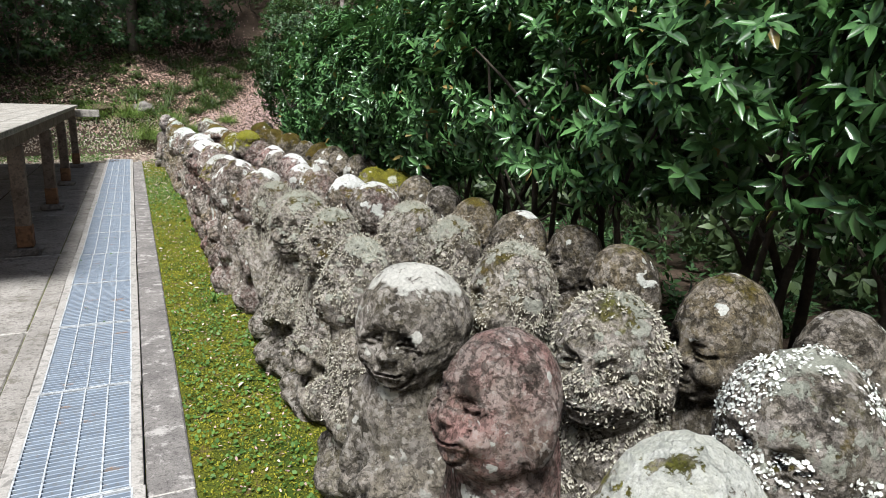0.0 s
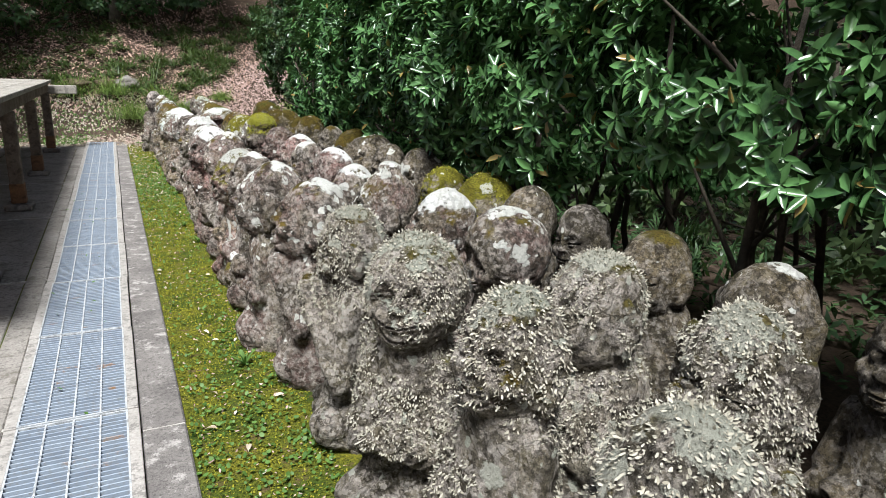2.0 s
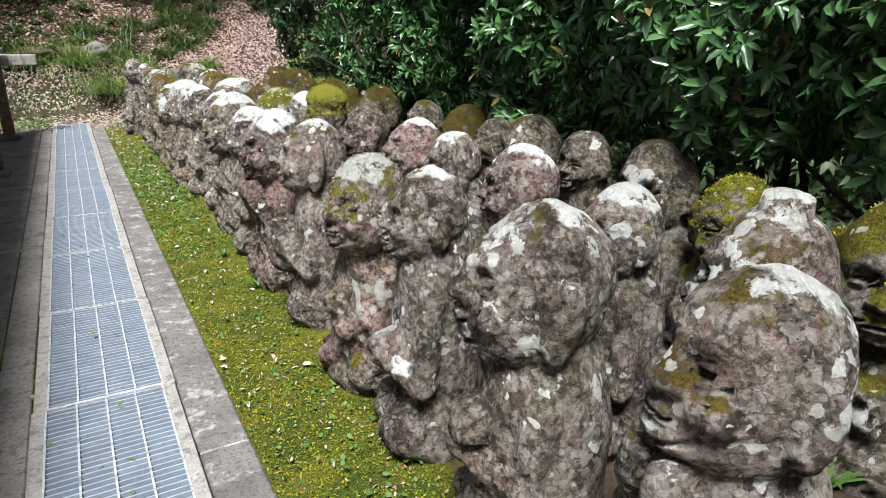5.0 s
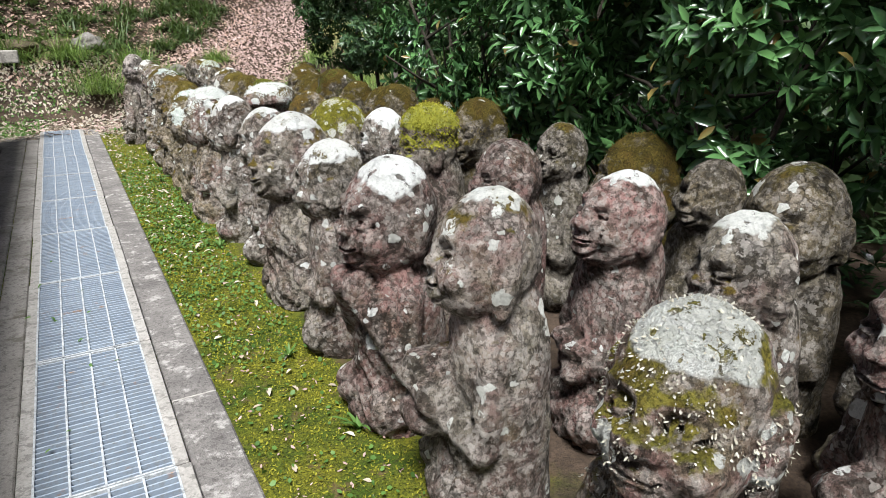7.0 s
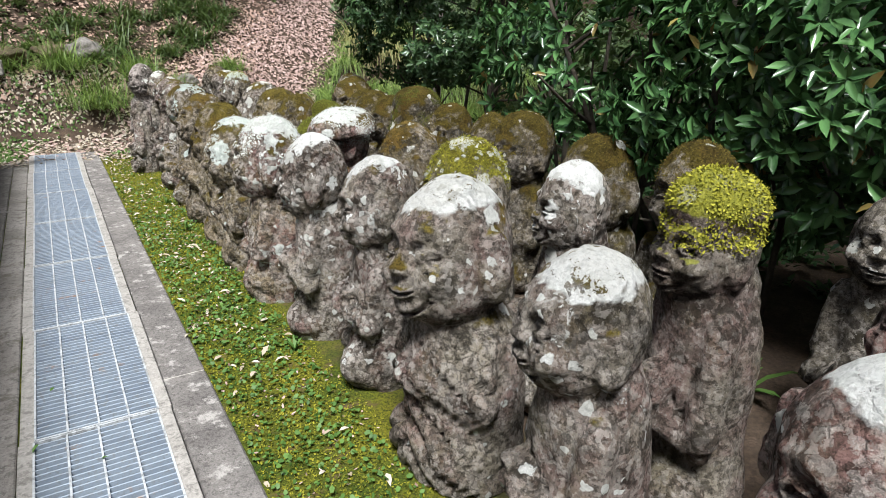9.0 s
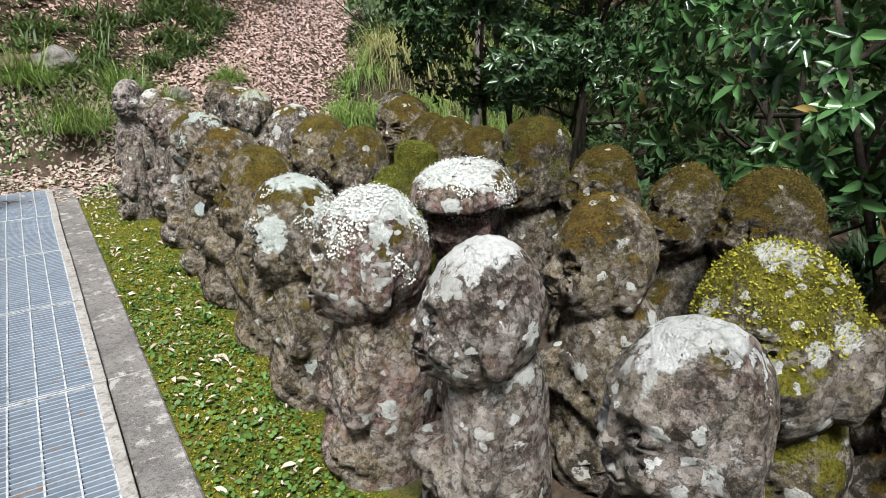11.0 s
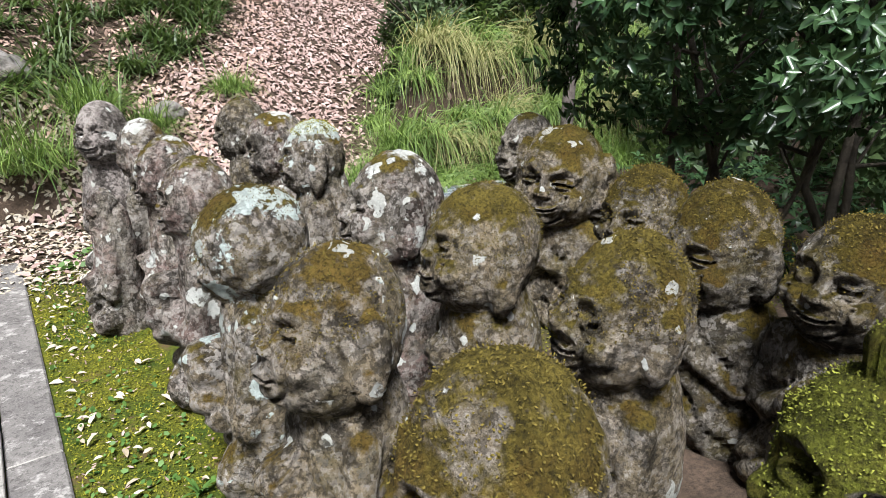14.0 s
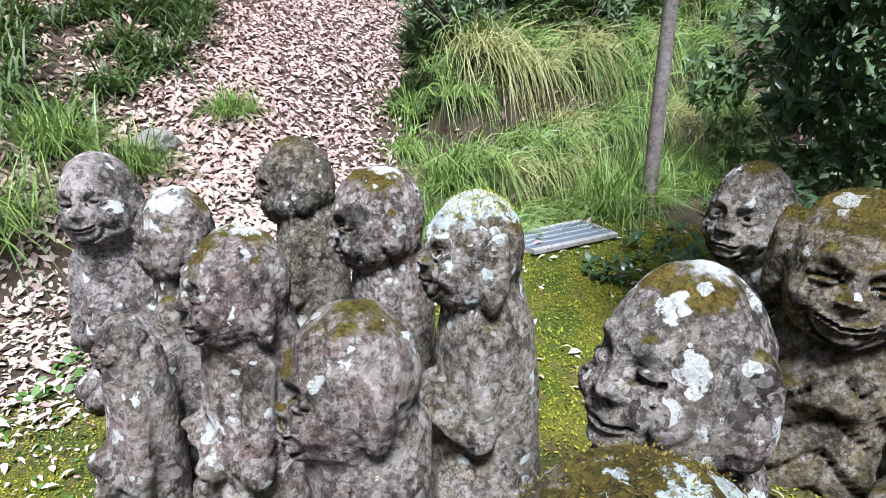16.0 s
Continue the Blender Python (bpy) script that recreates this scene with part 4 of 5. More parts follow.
FIGURES += [(0.64, 14.05, 0.70, 0.068, "spot")]
LOOKS = {
    "fur": "squat carved stone figure furred with grey lichen", "fur2": "carved stone figure shaggy with grey-green leafy lichen", "furhood": "hooded carved stone figure furred with grey lichen",
    "greyhood": "grey carved stone figure wearing a pale-edged hood",
    "spot": "purple-brown carved stone figure with white lichen spots", "spotd": "dark carved stone figure with a few lichen spots", "red": "reddish smooth-headed carved stone figure",
    "redwhite": "reddish carved stone figure with a white crown", "crown": "carved stone figure with a chalk-white lichen crown", "white": "carved stone figure crusted all over with white lichen",
    "redlichen": "rosy carved stone figure with curling white lichen", "cap": "brown carved stone figure capped in pale green lichen", "crownmoss": "carved stone figure with pale crown and yellow moss",
    "mossface": "pitted carved stone figure with mossy face", "mosshead": "carved stone figure with a yellow-green mossy head", "mosshead2": "dark carved stone figure with a mossy head under the hedge",
    "brown": "brown carved stone figure with rusty moss", "brownwhite": "brown carved stone figure with pale spots", "olive": "olive mossy carved stone figure beside the hedge",
    "dark": "carved stone figure beside the hedge, shade put into its dark colour", "pale": "pale grey carved stone figure at the row's end", "topknot": "green moss-covered carved stone figure with a topknot",
    "hoodcap": "hooded brown carved stone figure with white lichen patches", "palemoss": "carved stone figure with pale lichen face and moss cap", "mosscap": "carved stone figure with a flat yellow moss cap",
    "furwhite": "carved stone figure tufted with pale grey-green lichen", "pillow": "dark carved stone figure with a thick green moss cap",
    "hat": "carved stone figure in a broad hat crusted with lichen",
}
turn_rng = random.Random(11)
for k, (x, y, top, head, kind) in enumerate(FIGURES):
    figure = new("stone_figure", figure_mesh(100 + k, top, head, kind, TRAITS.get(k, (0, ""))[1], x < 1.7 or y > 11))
    figure.matrix_basis = pose(x, y, -0.012, turn_rng.uniform(-2, 2), turn_rng.uniform(-2, 2), -90 + (TRAITS[k][0] if k in TRAITS else 0) + turn_rng.uniform(-8, 8))
    tagged(figure, LOOKS[kind], "statue", "rows of carved stone figures")


# ---- hedge ----
def sprigs(rng, tips, outward, count, length, width, spread=0.75, shape=LEAF, faces=LEAF_F):
    """Whorls of leaves round shoot tips."""
    n = len(tips)
    idx = np.repeat(np.arange(n), count)
    ang = np.tile(np.arange(count) * 2.399, n) + rng.uniform(0, 6.28, n)[idx]
    axis = unit(outward + rng.normal(0, 0.30, (n, 3)))[idx]
    side = unit(np.cross(axis, rng.normal(0, 1, (n, 3))[idx]))
    up2 = np.cross(axis, side)
    rad = np.cos(ang)[:, None] * side + np.sin(ang)[:, None] * up2
    lift = rng.uniform(0.05, 0.75, len(idx))[:, None]
    way = unit(rad * spread + axis * lift + np.array((0, 0, -0.12)))
    size = rng.uniform(0.65, 1.15, len(idx))
    place = tips[idx] - axis * rng.uniform(0, 0.05, (len(idx), 1))
    return scatter(place, way, unit(axis + np.array((0, 0, 0.6))), length * size, width * size, shape, faces)


def shrub(name, x, y, rx, ry, z0, z1, seed, leaves, material, label, length=0.115, width=0.042, stems=5, base=0.0, far=False):
    rng = np.random.default_rng(seed)
    ob = empty(name, pose(x, y, base), label, "shrub")
    mid, half = (z0 + z1) / 2, (z1 - z0) / 2
    u = unit(rng.normal(0, 1, (leaves * 4, 3)))
    lump = 1 + 0.16 * smooth_noise(u * 2.3 + seed, 5) + 0.10 * smooth_noise(u * 5 + seed, 6)
    box = u / np.maximum(np.abs(u).max(1, keepdims=True), 1e-6) * 0.55 + u * 0.5
    shell = np.where(rng.random(len(u)) < 0.86, rng.uniform(0.86, 1.04, len(u)), rng.uniform(0.4, 0.9, len(u)))
    tips = box * (lump * shell)[:, None] * np.array((rx, ry, half)) + np.array((0, 0, mid))
    keep = (smooth_noise(tips * 3.0 + seed * 2, 7) > -0.22) & (tips[:, 2] > z0 - 0.12)
    tips, out = tips[keep][:leaves], u[keep][:leaves]
    v, f = sprigs(rng, tips, unit(out + np.array((0, 0, 0.45))), 7, length, width, 0.75, *((LEAF_LOW, LEAF_LOW_F) if far else (LEAF_MID, LEAF_MID_F)))
    crown = part("crown", mesh_of("crown", v, f, True), material, ob)
    tagged(crown, kind="stuff")
    for k in range(stems):
        a = rng.uniform(0, 6.28)
        b0 = np.array((math.cos(a) * rx * 0.35, rng.uniform(-0.7, 0.7) * ry, 0.0))
        b1 = b0 + np.array((rng.normal(0, 0.12), rng.normal(0, 0.14), z0 * 0.6))
        b2 = b1 + np.array((rng.normal(0, 0.18), rng.normal(0, 0.2), mid - z0 * 0.6))
        rad = rng.uniform(0.016, 0.034)
        pieces = [tube([tuple(b0 - (0, 0, 0.05)), tuple(b1), tuple((b1 + b2) / 2 + rng.normal(0, 0.03, 3)), tuple(b2)], (rad, rad * 0.8, rad * 0.6, rad * 0.35), 7)]
        for _ in range(4):
            s0 = b1 + (b2 - b1) * rng.uniform(0, 0.8)
            s1 = s0 + np.array((rng.normal(0, 0.25), rng.normal(0, 0.3), rng.uniform(0.1, 0.5)))
            pieces.append(tube([tuple(s0), tuple((s0 + s1) / 2 + rng.normal(0, 0.03, 3)), tuple(s1)], (rad * 0.5, rad * 0.35, rad * 0.2), 5))
        part("stem", mesh_of("stem", *join(pieces), True), BARK, ob)
    return ob


hedge_label = "broad evergreen hedge shrub with large glossy dark leaves"
k = 0
for y, x, rx in ((-0.6, 2.45, 0.75), (0.75, 2.5, 0.72), (2.1, 2.58, 0.74), (3.4, 2.62, 0.78), (4.7, 2.68, 0.8), (6.0, 2.72, 0.78), (7.3, 2.78, 0.78), (8.6, 2.85, 0.78), (9.9, 2.92, 0.8)):
    near = y < 4
    tagged(shrub("hedge_shrub", x, y, rx, 0.80, 1.08 if near else (0.95 if y < 7 else 0.72), 2.42, 40 + k, 1500 if near else (1700 if y < 9 else 650), HEDGE_LEAF, hedge_label, 0.096, 0.036, 6), group="shrubs of the hedge")
    k += 1
for y, x, rx, ry, z1 in ((12.55, 3.32, 0.92, 0.95, 3.1),):
    tagged(shrub("small_tree", x, y, rx, ry, 0.95, z1, 60 + k, 4000, DARK_LEAF, "small multi-stemmed evergreen tree with dense dark leaves", 0.068, 0.029, 7), category="tree")
    k += 1

# ---- far shrubs and woods ----
for x, y, rx, ry, z0, z1, n in ((-4.6, 18.6, 1.7, 1.0, 0.3, 3.0, 1000), (-2.2, 19.2, 1.6, 1.0, 0.4, 3.2, 1000), (0.0, 20.2, 1.4, 1.0, 0.5, 3.0, 1000), (-7.2, 18.0, 1.8, 1.4, 0.2, 3.2, 900),
                              (1.9, 21.4, 1.3, 1.0, 0.3, 2.4, 800), (-3.4, 21.4, 2.0, 1.2, 0.8, 4.2, 1000), (-0.8, 22.6, 1.8, 1.2, 0.6, 3.6, 900), (-7.0, 21.0, 2.2, 1.5, 0.5, 4.5, 1000), (3.6, 23.0, 1.8, 1.2, 0.3, 2.6, 800),
                              (6.6, 21.6, 1.6, 1.2, 0.2, 2.0, 800), (8.6, 18.8, 1.6, 1.3, 0.1, 2.0, 800), (6.6, 14.2, 1.2, 1.0, 0.1, 1.7, 800),
                              (5.2, 8.0, 1.0, 1.6, 0.1, 2.0, 900), (5.4, 4.0, 1.0, 1.8, 0.1, 2.2, 900), (5.6, 0.5, 1.1, 1.8, 0.1, 2.4, 700), (5.9, 11.4, 1.1, 1.5, 0.1, 1.9, 900), (4.7, 17.1, 0.55, 0.5, -0.05, 0.6, 420), (5.5, 16.9, 0.6, 0.5, -0.05, 0.65, 420), (6.4, 16.9, 0.6, 0.6, -0.05, 0.7, 420), (5.6, 18.0, 0.7, 0.6, -0.05, 0.8, 420), (6.9, 18.0, 0.7, 0.7, -0.05, 0.8, 420)):
    base = float(ground_height(x, y))
    # left of x = 3 a darker leaf colour adds to the canopy's shade
    shrub("wild_shrub", x, y, rx, ry, z0, z1, 90 + k, n, DARK_LEAF if x < 3 else TREE_LEAF, "wild evergreen shrub on the shaded wood floor", 0.15, 0.055 if rx > 0.8 else 0.032, 4, base - 0.03, True)
    k += 1


def tree(x, y, height, radius, seed, crown_r, leaves=900):
    rng = np.random.default_rng(seed)
    base = float(ground_height(x, y))
    ob = empty("tree", pose(x, y, base - 0.05), "tall slim dark-trunked tree of the wood filled out to cast shade", "tree", "woodland trees")
    lean = rng.normal(0, 0.35, 2)
    pts = [(lean[0] * s * s, lean[1] * s * s, height * s) for s in (0, 0.25, 0.5, 0.75, 1)]
    part("trunk", mesh_of("trunk", *tube(pts, [radius * v for v in (1.25, 1, 0.8, 0.55, 0.2)], 10), True), BARK, ob)
    tips, outs = [], []
    for b in range(9):
        s = rng.uniform(0.45, 0.95)
        a = rng.uniform(0, 6.28)
        p0 = np.array((lean[0] * s * s, lean[1] * s * s, height * s))
        p1 = p0 + np.array((math.cos(a), math.sin(a), rng.uniform(0.1, 0.6))) * crown_r * rng.uniform(0.6, 1)
        part("limb", mesh_of("limb", *tube([tuple(p0), tuple((p0 + p1) / 2 + rng.normal(0, 0.1, 3)), tuple(p1)], (radius * 0.4, radius * 0.25, 0.01), 6), True), BARK, ob)
        n = leaves // 9
        spread = rng.normal(0, 0.45, (n, 3)) * np.array((crown_r * 0.5, crown_r * 0.5, crown_r * 0.28))
        tips.append(p1 * 0.8 + p0 * 0.2 + spread), outs.append(unit(spread + 0.01))
    v, f = sprigs(rng, np.concatenate(tips), np.concatenate(outs), 6, 0.24, 0.10, 0.75, LEAF_LOW, LEAF_LOW_F)
    tagged(part("crown", mesh_of("crown", v, f, True), TREE_LEAF, ob), kind="stuff")


# first four and those near x = 6: mostly unseen crowns, added to cast shade
for i, (x, y, h, r, c) in enumerate(((-3.2, 19.4, 6.5, 0.15, 3.2), (-6.5, 17.6, 6.5, 0.15, 3.2), (0.4, 20.6, 7.0, 0.13, 3.0), (-4.5, 16.6, 7.0, 0.15, 3.0), (-1.0, 22.0, 8, 0.16, 2.6), (1.6, 22.6, 9, 0.14, 2.6), (2.3, 24.0, 9, 0.12, 2.6), (-5.0, 21.5, 8, 0.18, 2.8), (5.0, 22.5, 8.5, 0.16, 2.6), (8.2, 20.0, 8, 0.18, 2.8), (-9.0, 17.5, 8, 0.2, 3.0),
                                      (5.6, 1.5, 5.5, 0.13, 2.3), (5.9, 5.6, 5.5, 0.13, 2.3), (6.0, 9.4, 5.8, 0.13, 2.2), (9.0, 12.0, 8, 0.2, 3.0), (8.6, 6.0, 8, 0.2, 3.0), (8.8, 0.0, 8, 0.2, 3.0), (12.0, 16.0, 9, 0.2, 3.2), (-3.0, 26.0, 10, 0.2, 3.2), (4.0, 28.0, 10, 0.2, 3.4), (10.0, 25.0, 10, 0.2, 3.4))):
    # extra leaves where a crown has to block more sky
    tree(x, y, h, r, 200 + i, c, 2400 if i in (1, 3) else (1000 if i < 4 else (1500 if 10 < i < 14 else 700)))


# ---- grass, ferns, leaf litter ----
def clump(name, x, y, size, blades, seed, material, label, width=0.007, droop=0.9, category="grass", lean=0.0, spread=1.0):
    rng = np.random.default_rng(seed)
    z = float(ground_height(x, y))
    a = rng.uniform(0, 6.28, blades)
    tilt = rng.uniform(0.1, 0.9, blades) * spread
    way = np.stack([np.cos(a) * tilt - 0.2 * lean, np.sin(a) * tilt - lean, np.ones(blades)], -1)
    place = np.stack([rng.normal(0, size * 0.14, blades), rng.normal(0, size * 0.14, blades), np.zeros(blades)], -1)
    ln = size * rng.uniform(0.6, 1.15, blades)
    v, f = scatter(place, way, np.stack([np.cos(a), np.sin(a), np.full(blades, 0.3)], -1), ln, width * rng.uniform(0.7, 1.3, blades), BLADE, BLADE_F, ln * droop * rng.uniform(0.25, 0.8, blades))
    v[:, 2] = np.maximum(v[:, 2], -0.02 - 0.6 * (y > 15.2))
    ob = new(name, mesh_of(name, v, f, True))
    ob.data.materials.append(material)
    ob.matrix_basis = pose(x, y, z - 0.01)
    return tagged(ob, label, category)


seed = 500
for x, y, s in ((0.5, 16.5, 0.68), (1.0, 16.95, 0.5), (0.15, 16.9, 0.5), (-0.6, 17.1, 0.5), (1.5, 17.1, 0.4), (4.35, 15.15, 0.6), (4.85, 15.25, 0.66), (5.4, 15.35, 0.6), (2.42, 17.5, 0.3), (3.0, 15.7, 0.4), (3.4, 15.85, 0.45), (2.65, 15.5, 0.35), (5.6, 15.0, 0.5)):
    clump("grass_clump", x, y, s * 1.7, 420, seed, GRASS, "arching tuft of fresh green grass on the bank", 0.009, 1.2, spread=1.6)
    seed += 1
bank_rng = np.random.default_rng(77)
for x in np.arange(3.35, 7.6, 0.32):
    for dy in (0.15, 0.6, 1.0, 1.4, 1.9, 2.5):
        xx, yy = x + bank_rng.normal(0, 0.09) + 0.28 * dy, 15.3 + dy + bank_rng.normal(0, 0.08)
        if on_lane(xx, yy, 1.5):
            continue
        clump("grass_clump", xx, yy, bank_rng.uniform(0.6, 1.0), 210, seed, GRASS if bank_rng.random() < 0.72 else GRASS_DRY, "long grass hanging down the steep bank", 0.012, 2.0, lean=0.55, spread=1.0)
        seed += 1
for i in range(120):
    y = bank_rng.uniform(16.9, 21.5)
    x = min(1.3 + 0.6 * (y - 16.5), lane_middle(y) - 1.3) - abs(bank_rng.normal(0, 1.6))
    clump("fern_clump", x, y, bank_rng.uniform(0.35, 0.7), 46, seed, FERN, "low fern and bamboo grass on the wood floor", 0.026, 1.2, "fern", spread=2.4)
    seed += 1
for i in range(46):
    y = bank_rng.uniform(17.0, 21.5)
    x = bank_rng.uniform(lane_middle(y) + 1.4, 9.8)
    clump("fern_clump", x, y, bank_rng.uniform(0.45, 0.8), 90, seed, FERN, "bushy bamboo grass on top of the bank", 0.03, 1.1, "fern", spread=2.0)
    seed += 1
for i in range(40):
    x, y = bank_rng.uniform(3.2, 6.0), bank_rng.uniform(-1, 13.0)
    # dark leaf colour here paints in shade behind the hedge
    clump("fern_clump", x, y, bank_rng.uniform(0.3, 0.55), 60, seed, DARK_LEAF, "low green undergrowth behind the hedge", 0.03, 0.9, "fern")
    seed += 1


KERB_SIDE = 0.13


def strew(name, n, xs, ys, keep, material, label, category, size, lift=0.008, seed=0, shape=LEAF, faces=LEAF_F, aspect=0.4, up_tilt=0.25):
    rng = np.random.default_rng(seed)
    x, y = rng.uniform(*xs, n), rng.uniform(*ys, n)
    k = keep(x, y, rng.random(n))
    if xs[0] == KERB_SIDE:
        k &= x > kerb_edge(y) + 0.006
    x, y = x[k], y[k]
    m = len(x)
    place = np.stack([x, y, ground_height(x, y) - 0.012 + lift * rng.uniform(0.2, 1.5, m)], -1)
    a = rng.uniform(0, 6.28, m)
    e = 0.05
    slope = np.stack([-(ground_height(x + e, y) - ground_height(x - e, y)) / (2 * e), -(ground_height(x, y + e) - ground_height(x, y - e)) / (2 * e), np.ones(m)], -1)
    up = unit(slope) + rng.normal(0, up_tilt, (m, 3))
    way = np.cross(up, np.stack([np.cos(a), np.sin(a), 0 * a], -1))
    s = size * rng.uniform(0.6, 1.3, m)
    v, f = scatter(place, way, up, s, s * aspect, shape, faces)
    ob = new(name, mesh_of(name, v, f, False))
    ob.data.materials.append(material)
    return tagged(ob, label, category, kind="stuff")


def wild(name, n, xs, ys, size, high, material, label, seed):
    """Loose low leafy growth, too thick to count."""
    rng = np.random.default_rng(seed)
    x, y = rng.uniform(*xs, n), rng.uniform(*ys, n)
    keep = ~on_lane(x, y)
    x, y, n = x[keep], y[keep], int(keep.sum())
    g = smooth_noise(np.stack([x * 0.9, y * 0.9, 0 * x], -1), seed) * 0.5 + 0.5
    place = np.stack([x, y, ground_height(x, y) + high * g * rng.random(n)], -1)
    v, f = sprigs(rng, place, np.tile((0.0, 0.0, 1.0), (n, 1)), 6, size, size * 0.36, 0.9, LEAF_LOW, LEAF_LOW_F)
    ob = new(name, mesh_of(name, v, f))
    ob.data.materials.append(material)
    return tagged(ob, label, "undergrowth", kind="stuff")


# behind the hedge the growth is coloured darker to deepen the shade
wild("undergrowth", 5200, (3.2, 9.5), (-3, 14.6), 0.11, 0.5, DARK_LEAF, "low leafy undergrowth on the wood floor", 21)
wild("undergrowth", 2600, (-8, 0.5), (17.2, 22), 0.12, 0.4, FERN, "low leafy undergrowth on the shaded bank", 22)
wild("undergrowth", 5200, (4.0, 9.8), (16.15, 22), 0.14, 0.55, FERN, "low leafy undergrowth above the grass bank", 23)


def on_slope(x, y, r):
    lane = np.exp(-((x - lane_middle(y)) / 1.25) ** 4)
    flat = (y < 16.2) & (x > -2.5) & (x < 3.2)
    return r < np.where(flat, 0.75, np.clip(lane * 1.1 + np.where(x > 0.8, 0.22, 0.05), 0, 1))


strew("fallen_leaves", 30000, (-5, 8.5), (14.9, 23.0), on_slope, LITTER, "dry brown leaves strewn over the slope", "leaves", 0.072, 0.02, 1, aspect=0.42, up_tilt=0.35)
strew("fallen_leaves", 34000, (0.5, 9.5), (15.7, 23), lambda x, y, r: r < np.exp(-((x - lane_middle(y)) / 1.25) ** 4), LITTER, "thick dry leaves on the sloping path", "leaves", 0.075, 0.03, 11, LEAF_LOW, LEAF_LOW_F, 0.45, 0.35)
strew("fallen_leaves", 16000, (-6, 4), (16.6, 22), lambda x, y, r: x < 2.2 + 0.6 * (y - 16.5), LITTER_DARK, "damp brown leaves on the shaded bank", "leaves", 0.085, 0.02, 12, LEAF_LOW, LEAF_LOW_F, 0.45, 0.35)
strew("clover", 5000, (-2.6, 1.2), (15.0, 16.8), lambda x, y, r: smooth_noise(np.stack([x * 1.5, y * 1.5, 0 * x], -1), 4) > 0, CLOVER, "patches of small green leaves on the ground", "clover", 0.035, 0.03, 10, FLAKE, FLAKE_F, 0.8, 0.5)
strew("fallen_leaves", 15000, (-3.5, 3), (14.8, 16.9), lambda x, y, r: r < 0.8, LITTER_PALE, "pale dry leaves on the level ground", "leaves", 0.056, 0.015, 2)
strew("fallen_leaves", 2600, (KERB_SIDE, 0.7), (-0.5, 15), lambda x, y, r: r < 0.7, LITTER, "brown scraps of leaf in the moss", "leaves", 0.016, 0.02, 8, FLAKE, FLAKE_F, 0.5, 0.4)
strew("fallen_leaves", 900, (KERB_SIDE, 0.62), (-0.5, 14.8), lambda x, y, r: r < 0.14 + 0.86 * (y > 9.5), LITTER_PALE, "a few pale leaves on the moss strip", "leaves", 0.045, 0.018, 3)
strew("fallen_leaves", 260, (1.8, 4.4), (12.6, 15.2), lambda x, y, r: r < 0.9, LITTER_PALE, "pale leaves lying on the mossy nook", "leaves", 0.06, 0.02, 9)
strew("moss", 84000, (KERB_SIDE, 0.72), (0.6, 15.2), lambda x, y, r: r < 0.78 + 0.22 * np.sin(y * 2.1 + x * 5), MOSS_BLADE, "thick yellow-green moss strip along the kerb", "moss", 0.0105, 0.005, 4, FLAKE, FLAKE_F, 0.5, 0.8)
strew("clover", 14000, (KERB_SIDE, 0.66), (1.5, 15.0), lambda x, y, r: r < np.clip(0.12 + 0.5 * (y > 6) + 0.6 * np.sin(y * 0.9 - 1.6), 0.12, 1), CLOVER, "small green clover leaves among the moss", "clover", 0.019, 0.018, 5, FLAKE, FLAKE_F, 0.8, 0.5)
strew("moss", 30000, (1.75, 4.6), (12.2, 15.3), lambda x, y, r: r < 0.9, MOSS_BLADE, "mossy ground beside the far grating", "moss", 0.016, 0.008, 6, FLAKE, FLAKE_F, 0.5, 0.8)
strew("fallen_leaves", 60, (-0.45, -0.06), (0.5, 10), lambda x, y, r: r < 0.9, CLOVER, "scraps of green leaf on the grating", "leaves", 0.03, 0.04, 7)


def weed(x, y, size, seed):
    rng = np.random.default_rng(seed)
    ob = empty("weed", pose(x, y, float(ground_height(x, y)) - 0.01), "small green weed at the foot of the figures", "weed")
    for i in range(14):
        a, tilt, ln = rng.uniform(0, 6.28), rng.uniform(0.2, 0.9), size * rng.uniform(0.6, 1.15)
        v, f = scatter(np.zeros((1, 3)), np.array([(math.cos(a) * tilt, math.sin(a) * tilt, 1.0)]), np.array([(math.cos(a), math.sin(a), 0.3)]), np.array([ln]), np.array([size * 0.12]), BLADE, BLADE_F, np.array([ln * 0.45]))
        part("leaf", mesh_of("leaf", v, f, True), CLOVER, ob)


for x, y, size in ((0.60, 7.3, 0.16), (0.55, 7.95, 0.12), (0.57, 11.75, 0.13), (0.62, 14.3, 0.18), (0.5, 4.7, 0.15), (2.0, 7.0, 0.35), (2.05, 8.3, 0.35), (1.72, 4.7, 0.3), (2.0, 10.5, 0.3), (0.58, 12.6, 0.12), (0.62, 9.6, 0.12)):
    weed(x, y, size, seed)
    seed += 1

# ---- wooden platform ----
platform = empty("wooden_platform", pose(0, 0, 0), "long raised platform of weathered grey boards on posts", "platform")
TOP, Y0, Y1, EDGE = 1.17, 5.2, 14.4, -0.78
for i in range(9):
    part("board", boxes("board", [(EDGE - 0.11 - i * 0.222, (Y0 + Y1) / 2, TOP - 0.025, 0.216, Y1 - Y0, 0.05)], 0.005), WOOD_TOP, platform)
part("front_beam", boxes("front_beam", [(EDGE - 0.10, (Y0 + Y1) / 2 - 0.02, TOP - 0.12, 0.09, Y1 - Y0 - 0.1, 0.13)], 0.006), WOOD, platform)
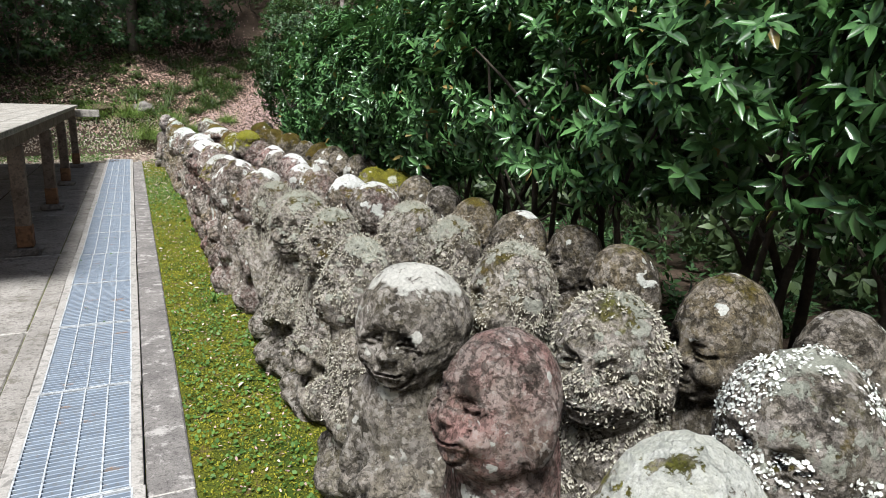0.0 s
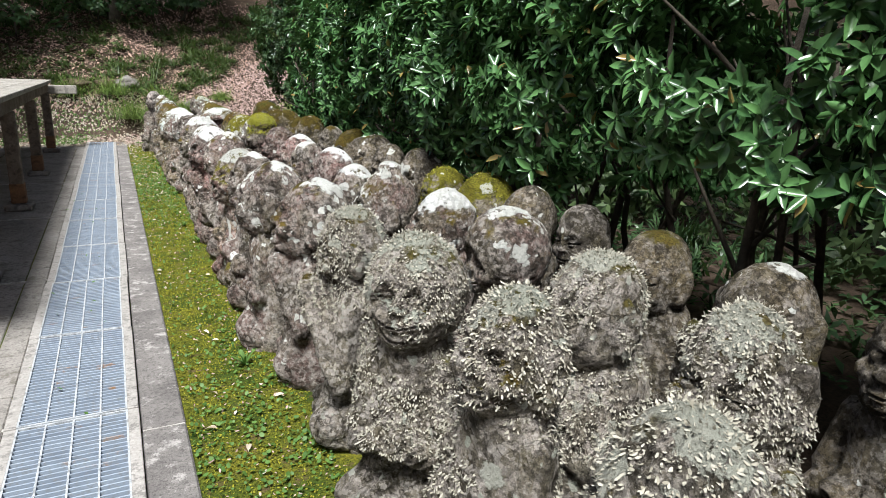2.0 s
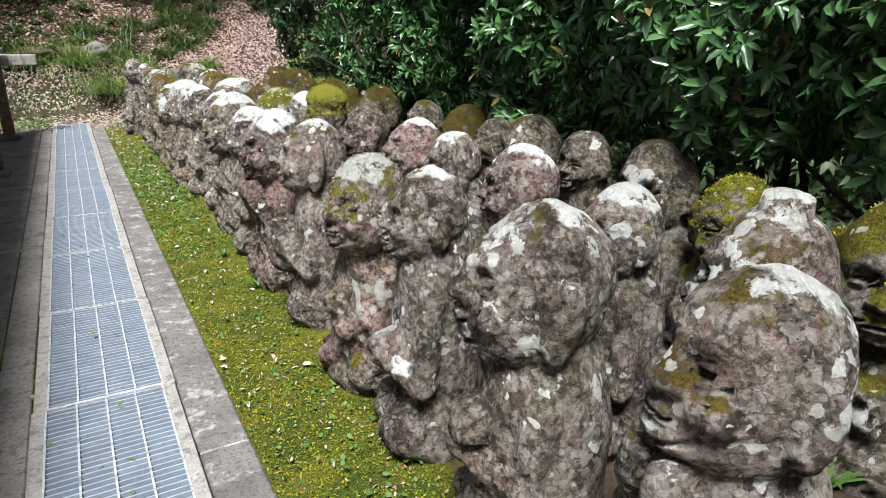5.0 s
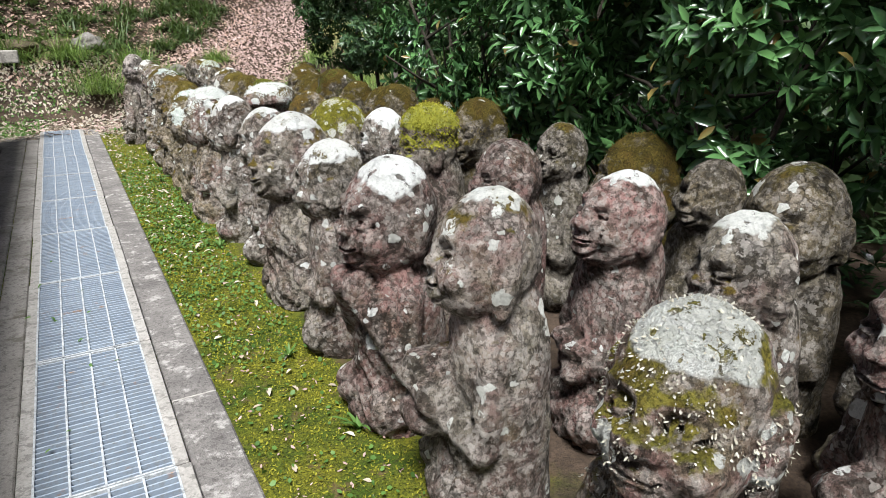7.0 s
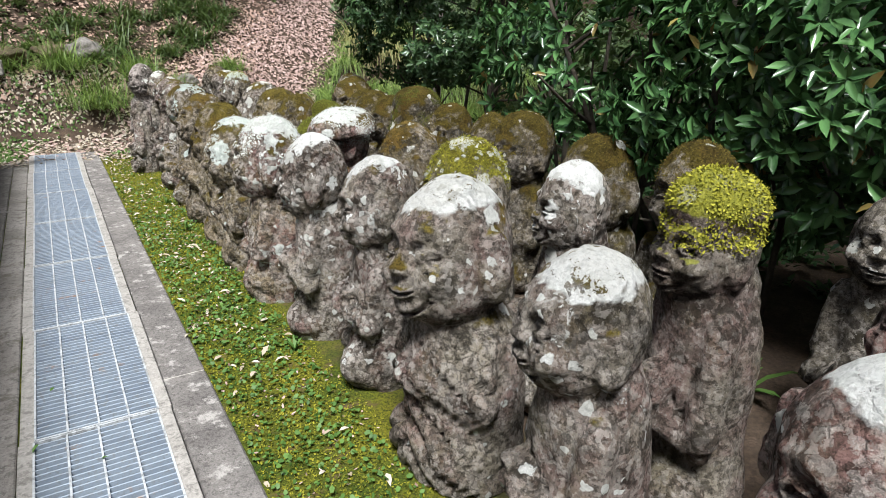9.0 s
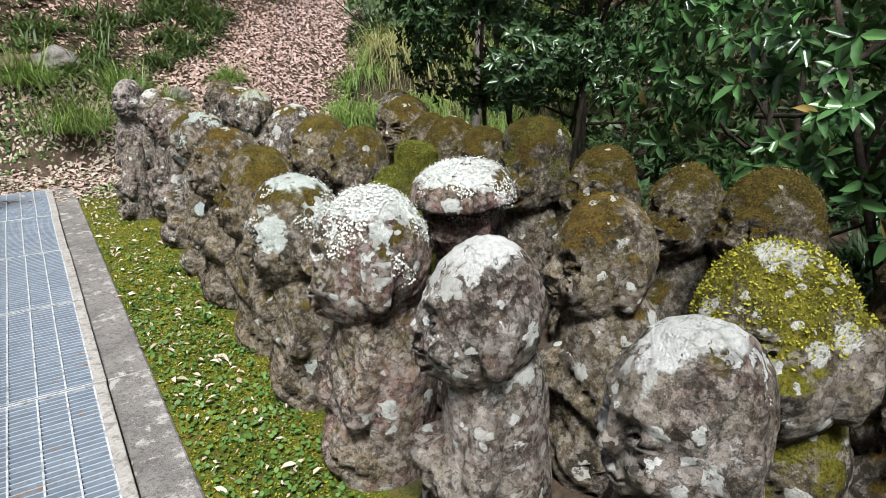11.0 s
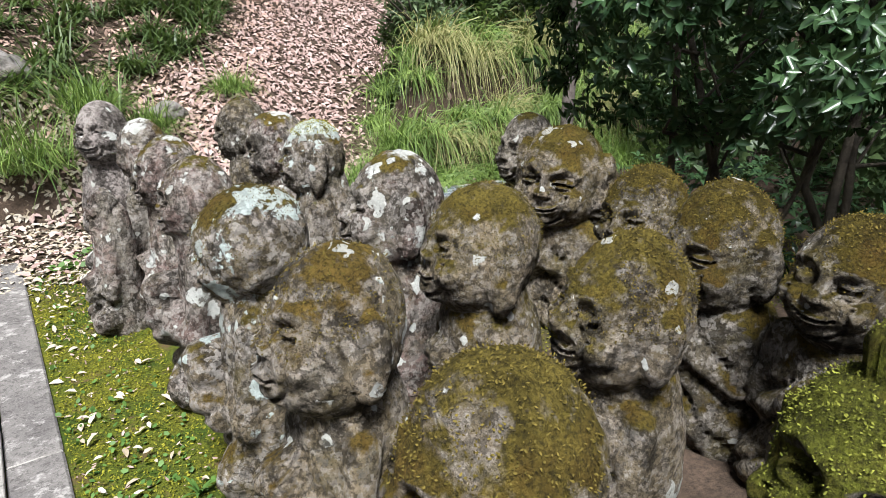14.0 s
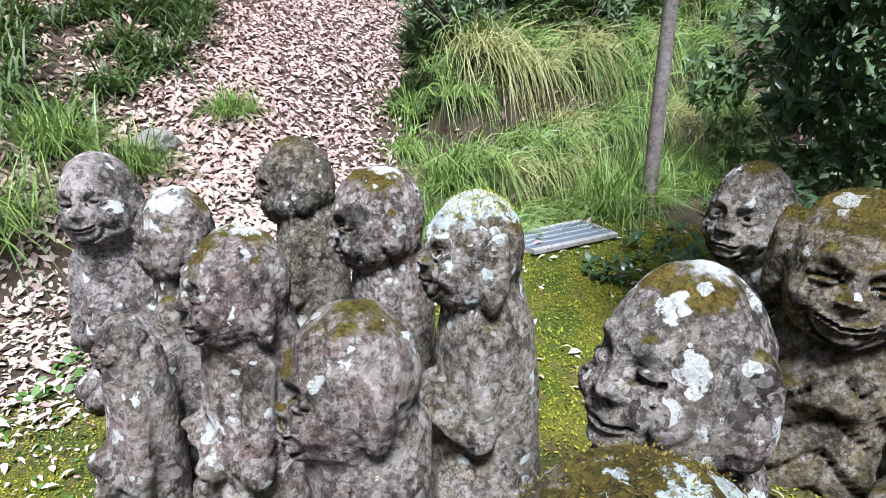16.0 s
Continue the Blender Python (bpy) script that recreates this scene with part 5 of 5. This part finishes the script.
part("back_beam", boxes("back_beam", [(EDGE - 1.85, (Y0 + Y1) / 2 - 0.02, TOP - 0.12, 0.09, Y1 - Y0 - 0.1, 0.13)], 0.006), WOOD, platform)
for y in (6.7, 9.2, 11.5, 14.1):
    part("joist", boxes("joist", [(EDGE - 1.0, y, TOP - 0.13, 1.6, 0.09, 0.11)], 0.006), WOOD, platform)
    for x in (EDGE - 0.10, EDGE - 1.85):
        post = part("post", boxes("post", [(x, y, (TOP - 0.19) / 2 + 0.03, 0.12, 0.12, TOP - 0.25)], 0.01), WOOD, platform)
        part("footing", boxes("footing", [(x, y, 0.03, 0.24, 0.24, 0.07)], 0.02, 3, 0.008), ROCK, post, "rough stone footing")
        part("boot", boxes("boot", [(x, y, 0.17, 0.132, 0.132, 0.2)], 0.008), WOOD_RED, post, "red-brown stained post foot")
part("beam_end", boxes("beam_end", [(-0.70, 14.52, TOP - 0.16, 0.55, 0.16, 0.14)], 0.01), WOOD_TOP, platform, "pale projecting beam end")

# ---- pole and stones ----
pole_v, pole_f = tube([(0, 0, -0.1), (0.02, 0, 0.8), (0.06, 0, 2.0), (0.09, 0, 4.5)], (0.062, 0.056, 0.052, 0.045), 12)
pole = new("wooden_pole", mesh_of("wooden_pole", pole_v, pole_f, True))
pole.data.materials.append(POLE)
pole.matrix_basis = pose(4.62, 14.9, 0.0)
tagged(pole, "slim upright grey wooden pole rising from grass", "pole")


def rock(x, y, sx, sy, sz, seed, material, label):
    bm = bmesh.new()
    bmesh.ops.create_icosphere(bm, subdivisions=4, radius=1.0)
    for v in bm.verts:
        p = v.co.copy()
        n = noise.noise(p * 1.3 + Vector((seed, 0, 0))) * 0.35 + noise.noise(p * 3.5 + Vector((0, seed, 0))) * 0.12
        v.co = Vector((p.x * sx, p.y * sy, p.z * sz)) * (1 + n)
        v.co.z = max(v.co.z, -0.35 * sz)
    me = bpy.data.meshes.new("rock")
    bm.to_mesh(me)
    bm.free()
    me.polygons.foreach_set("use_smooth", np.ones(len(me.polygons), dtype=bool))
    me.materials.append(material)
    ob = new("rock", me)
    ob.matrix_basis = pose(x, y, float(ground_height(x, y)) + 0.2 * sz, 0, 0, seed * 40)
    tagged(ob, label, "rock")


rock(0.45, 17.2, 0.26, 0.2, 0.17, 1, ROCK, "rounded grey stone on the bank")
rock(0.1, 17.3, 0.4, 0.25, 0.12, 2, ROCK_BROWN, "low brown stone edging the bank")
rock(-0.5, 17.35, 0.45, 0.25, 0.14, 3, ROCK_BROWN, "low brown stone edging the bank")
rock(1.72, 17.25, 0.16, 0.12, 0.12, 4, ROCK, "square grey stone in the leaves")
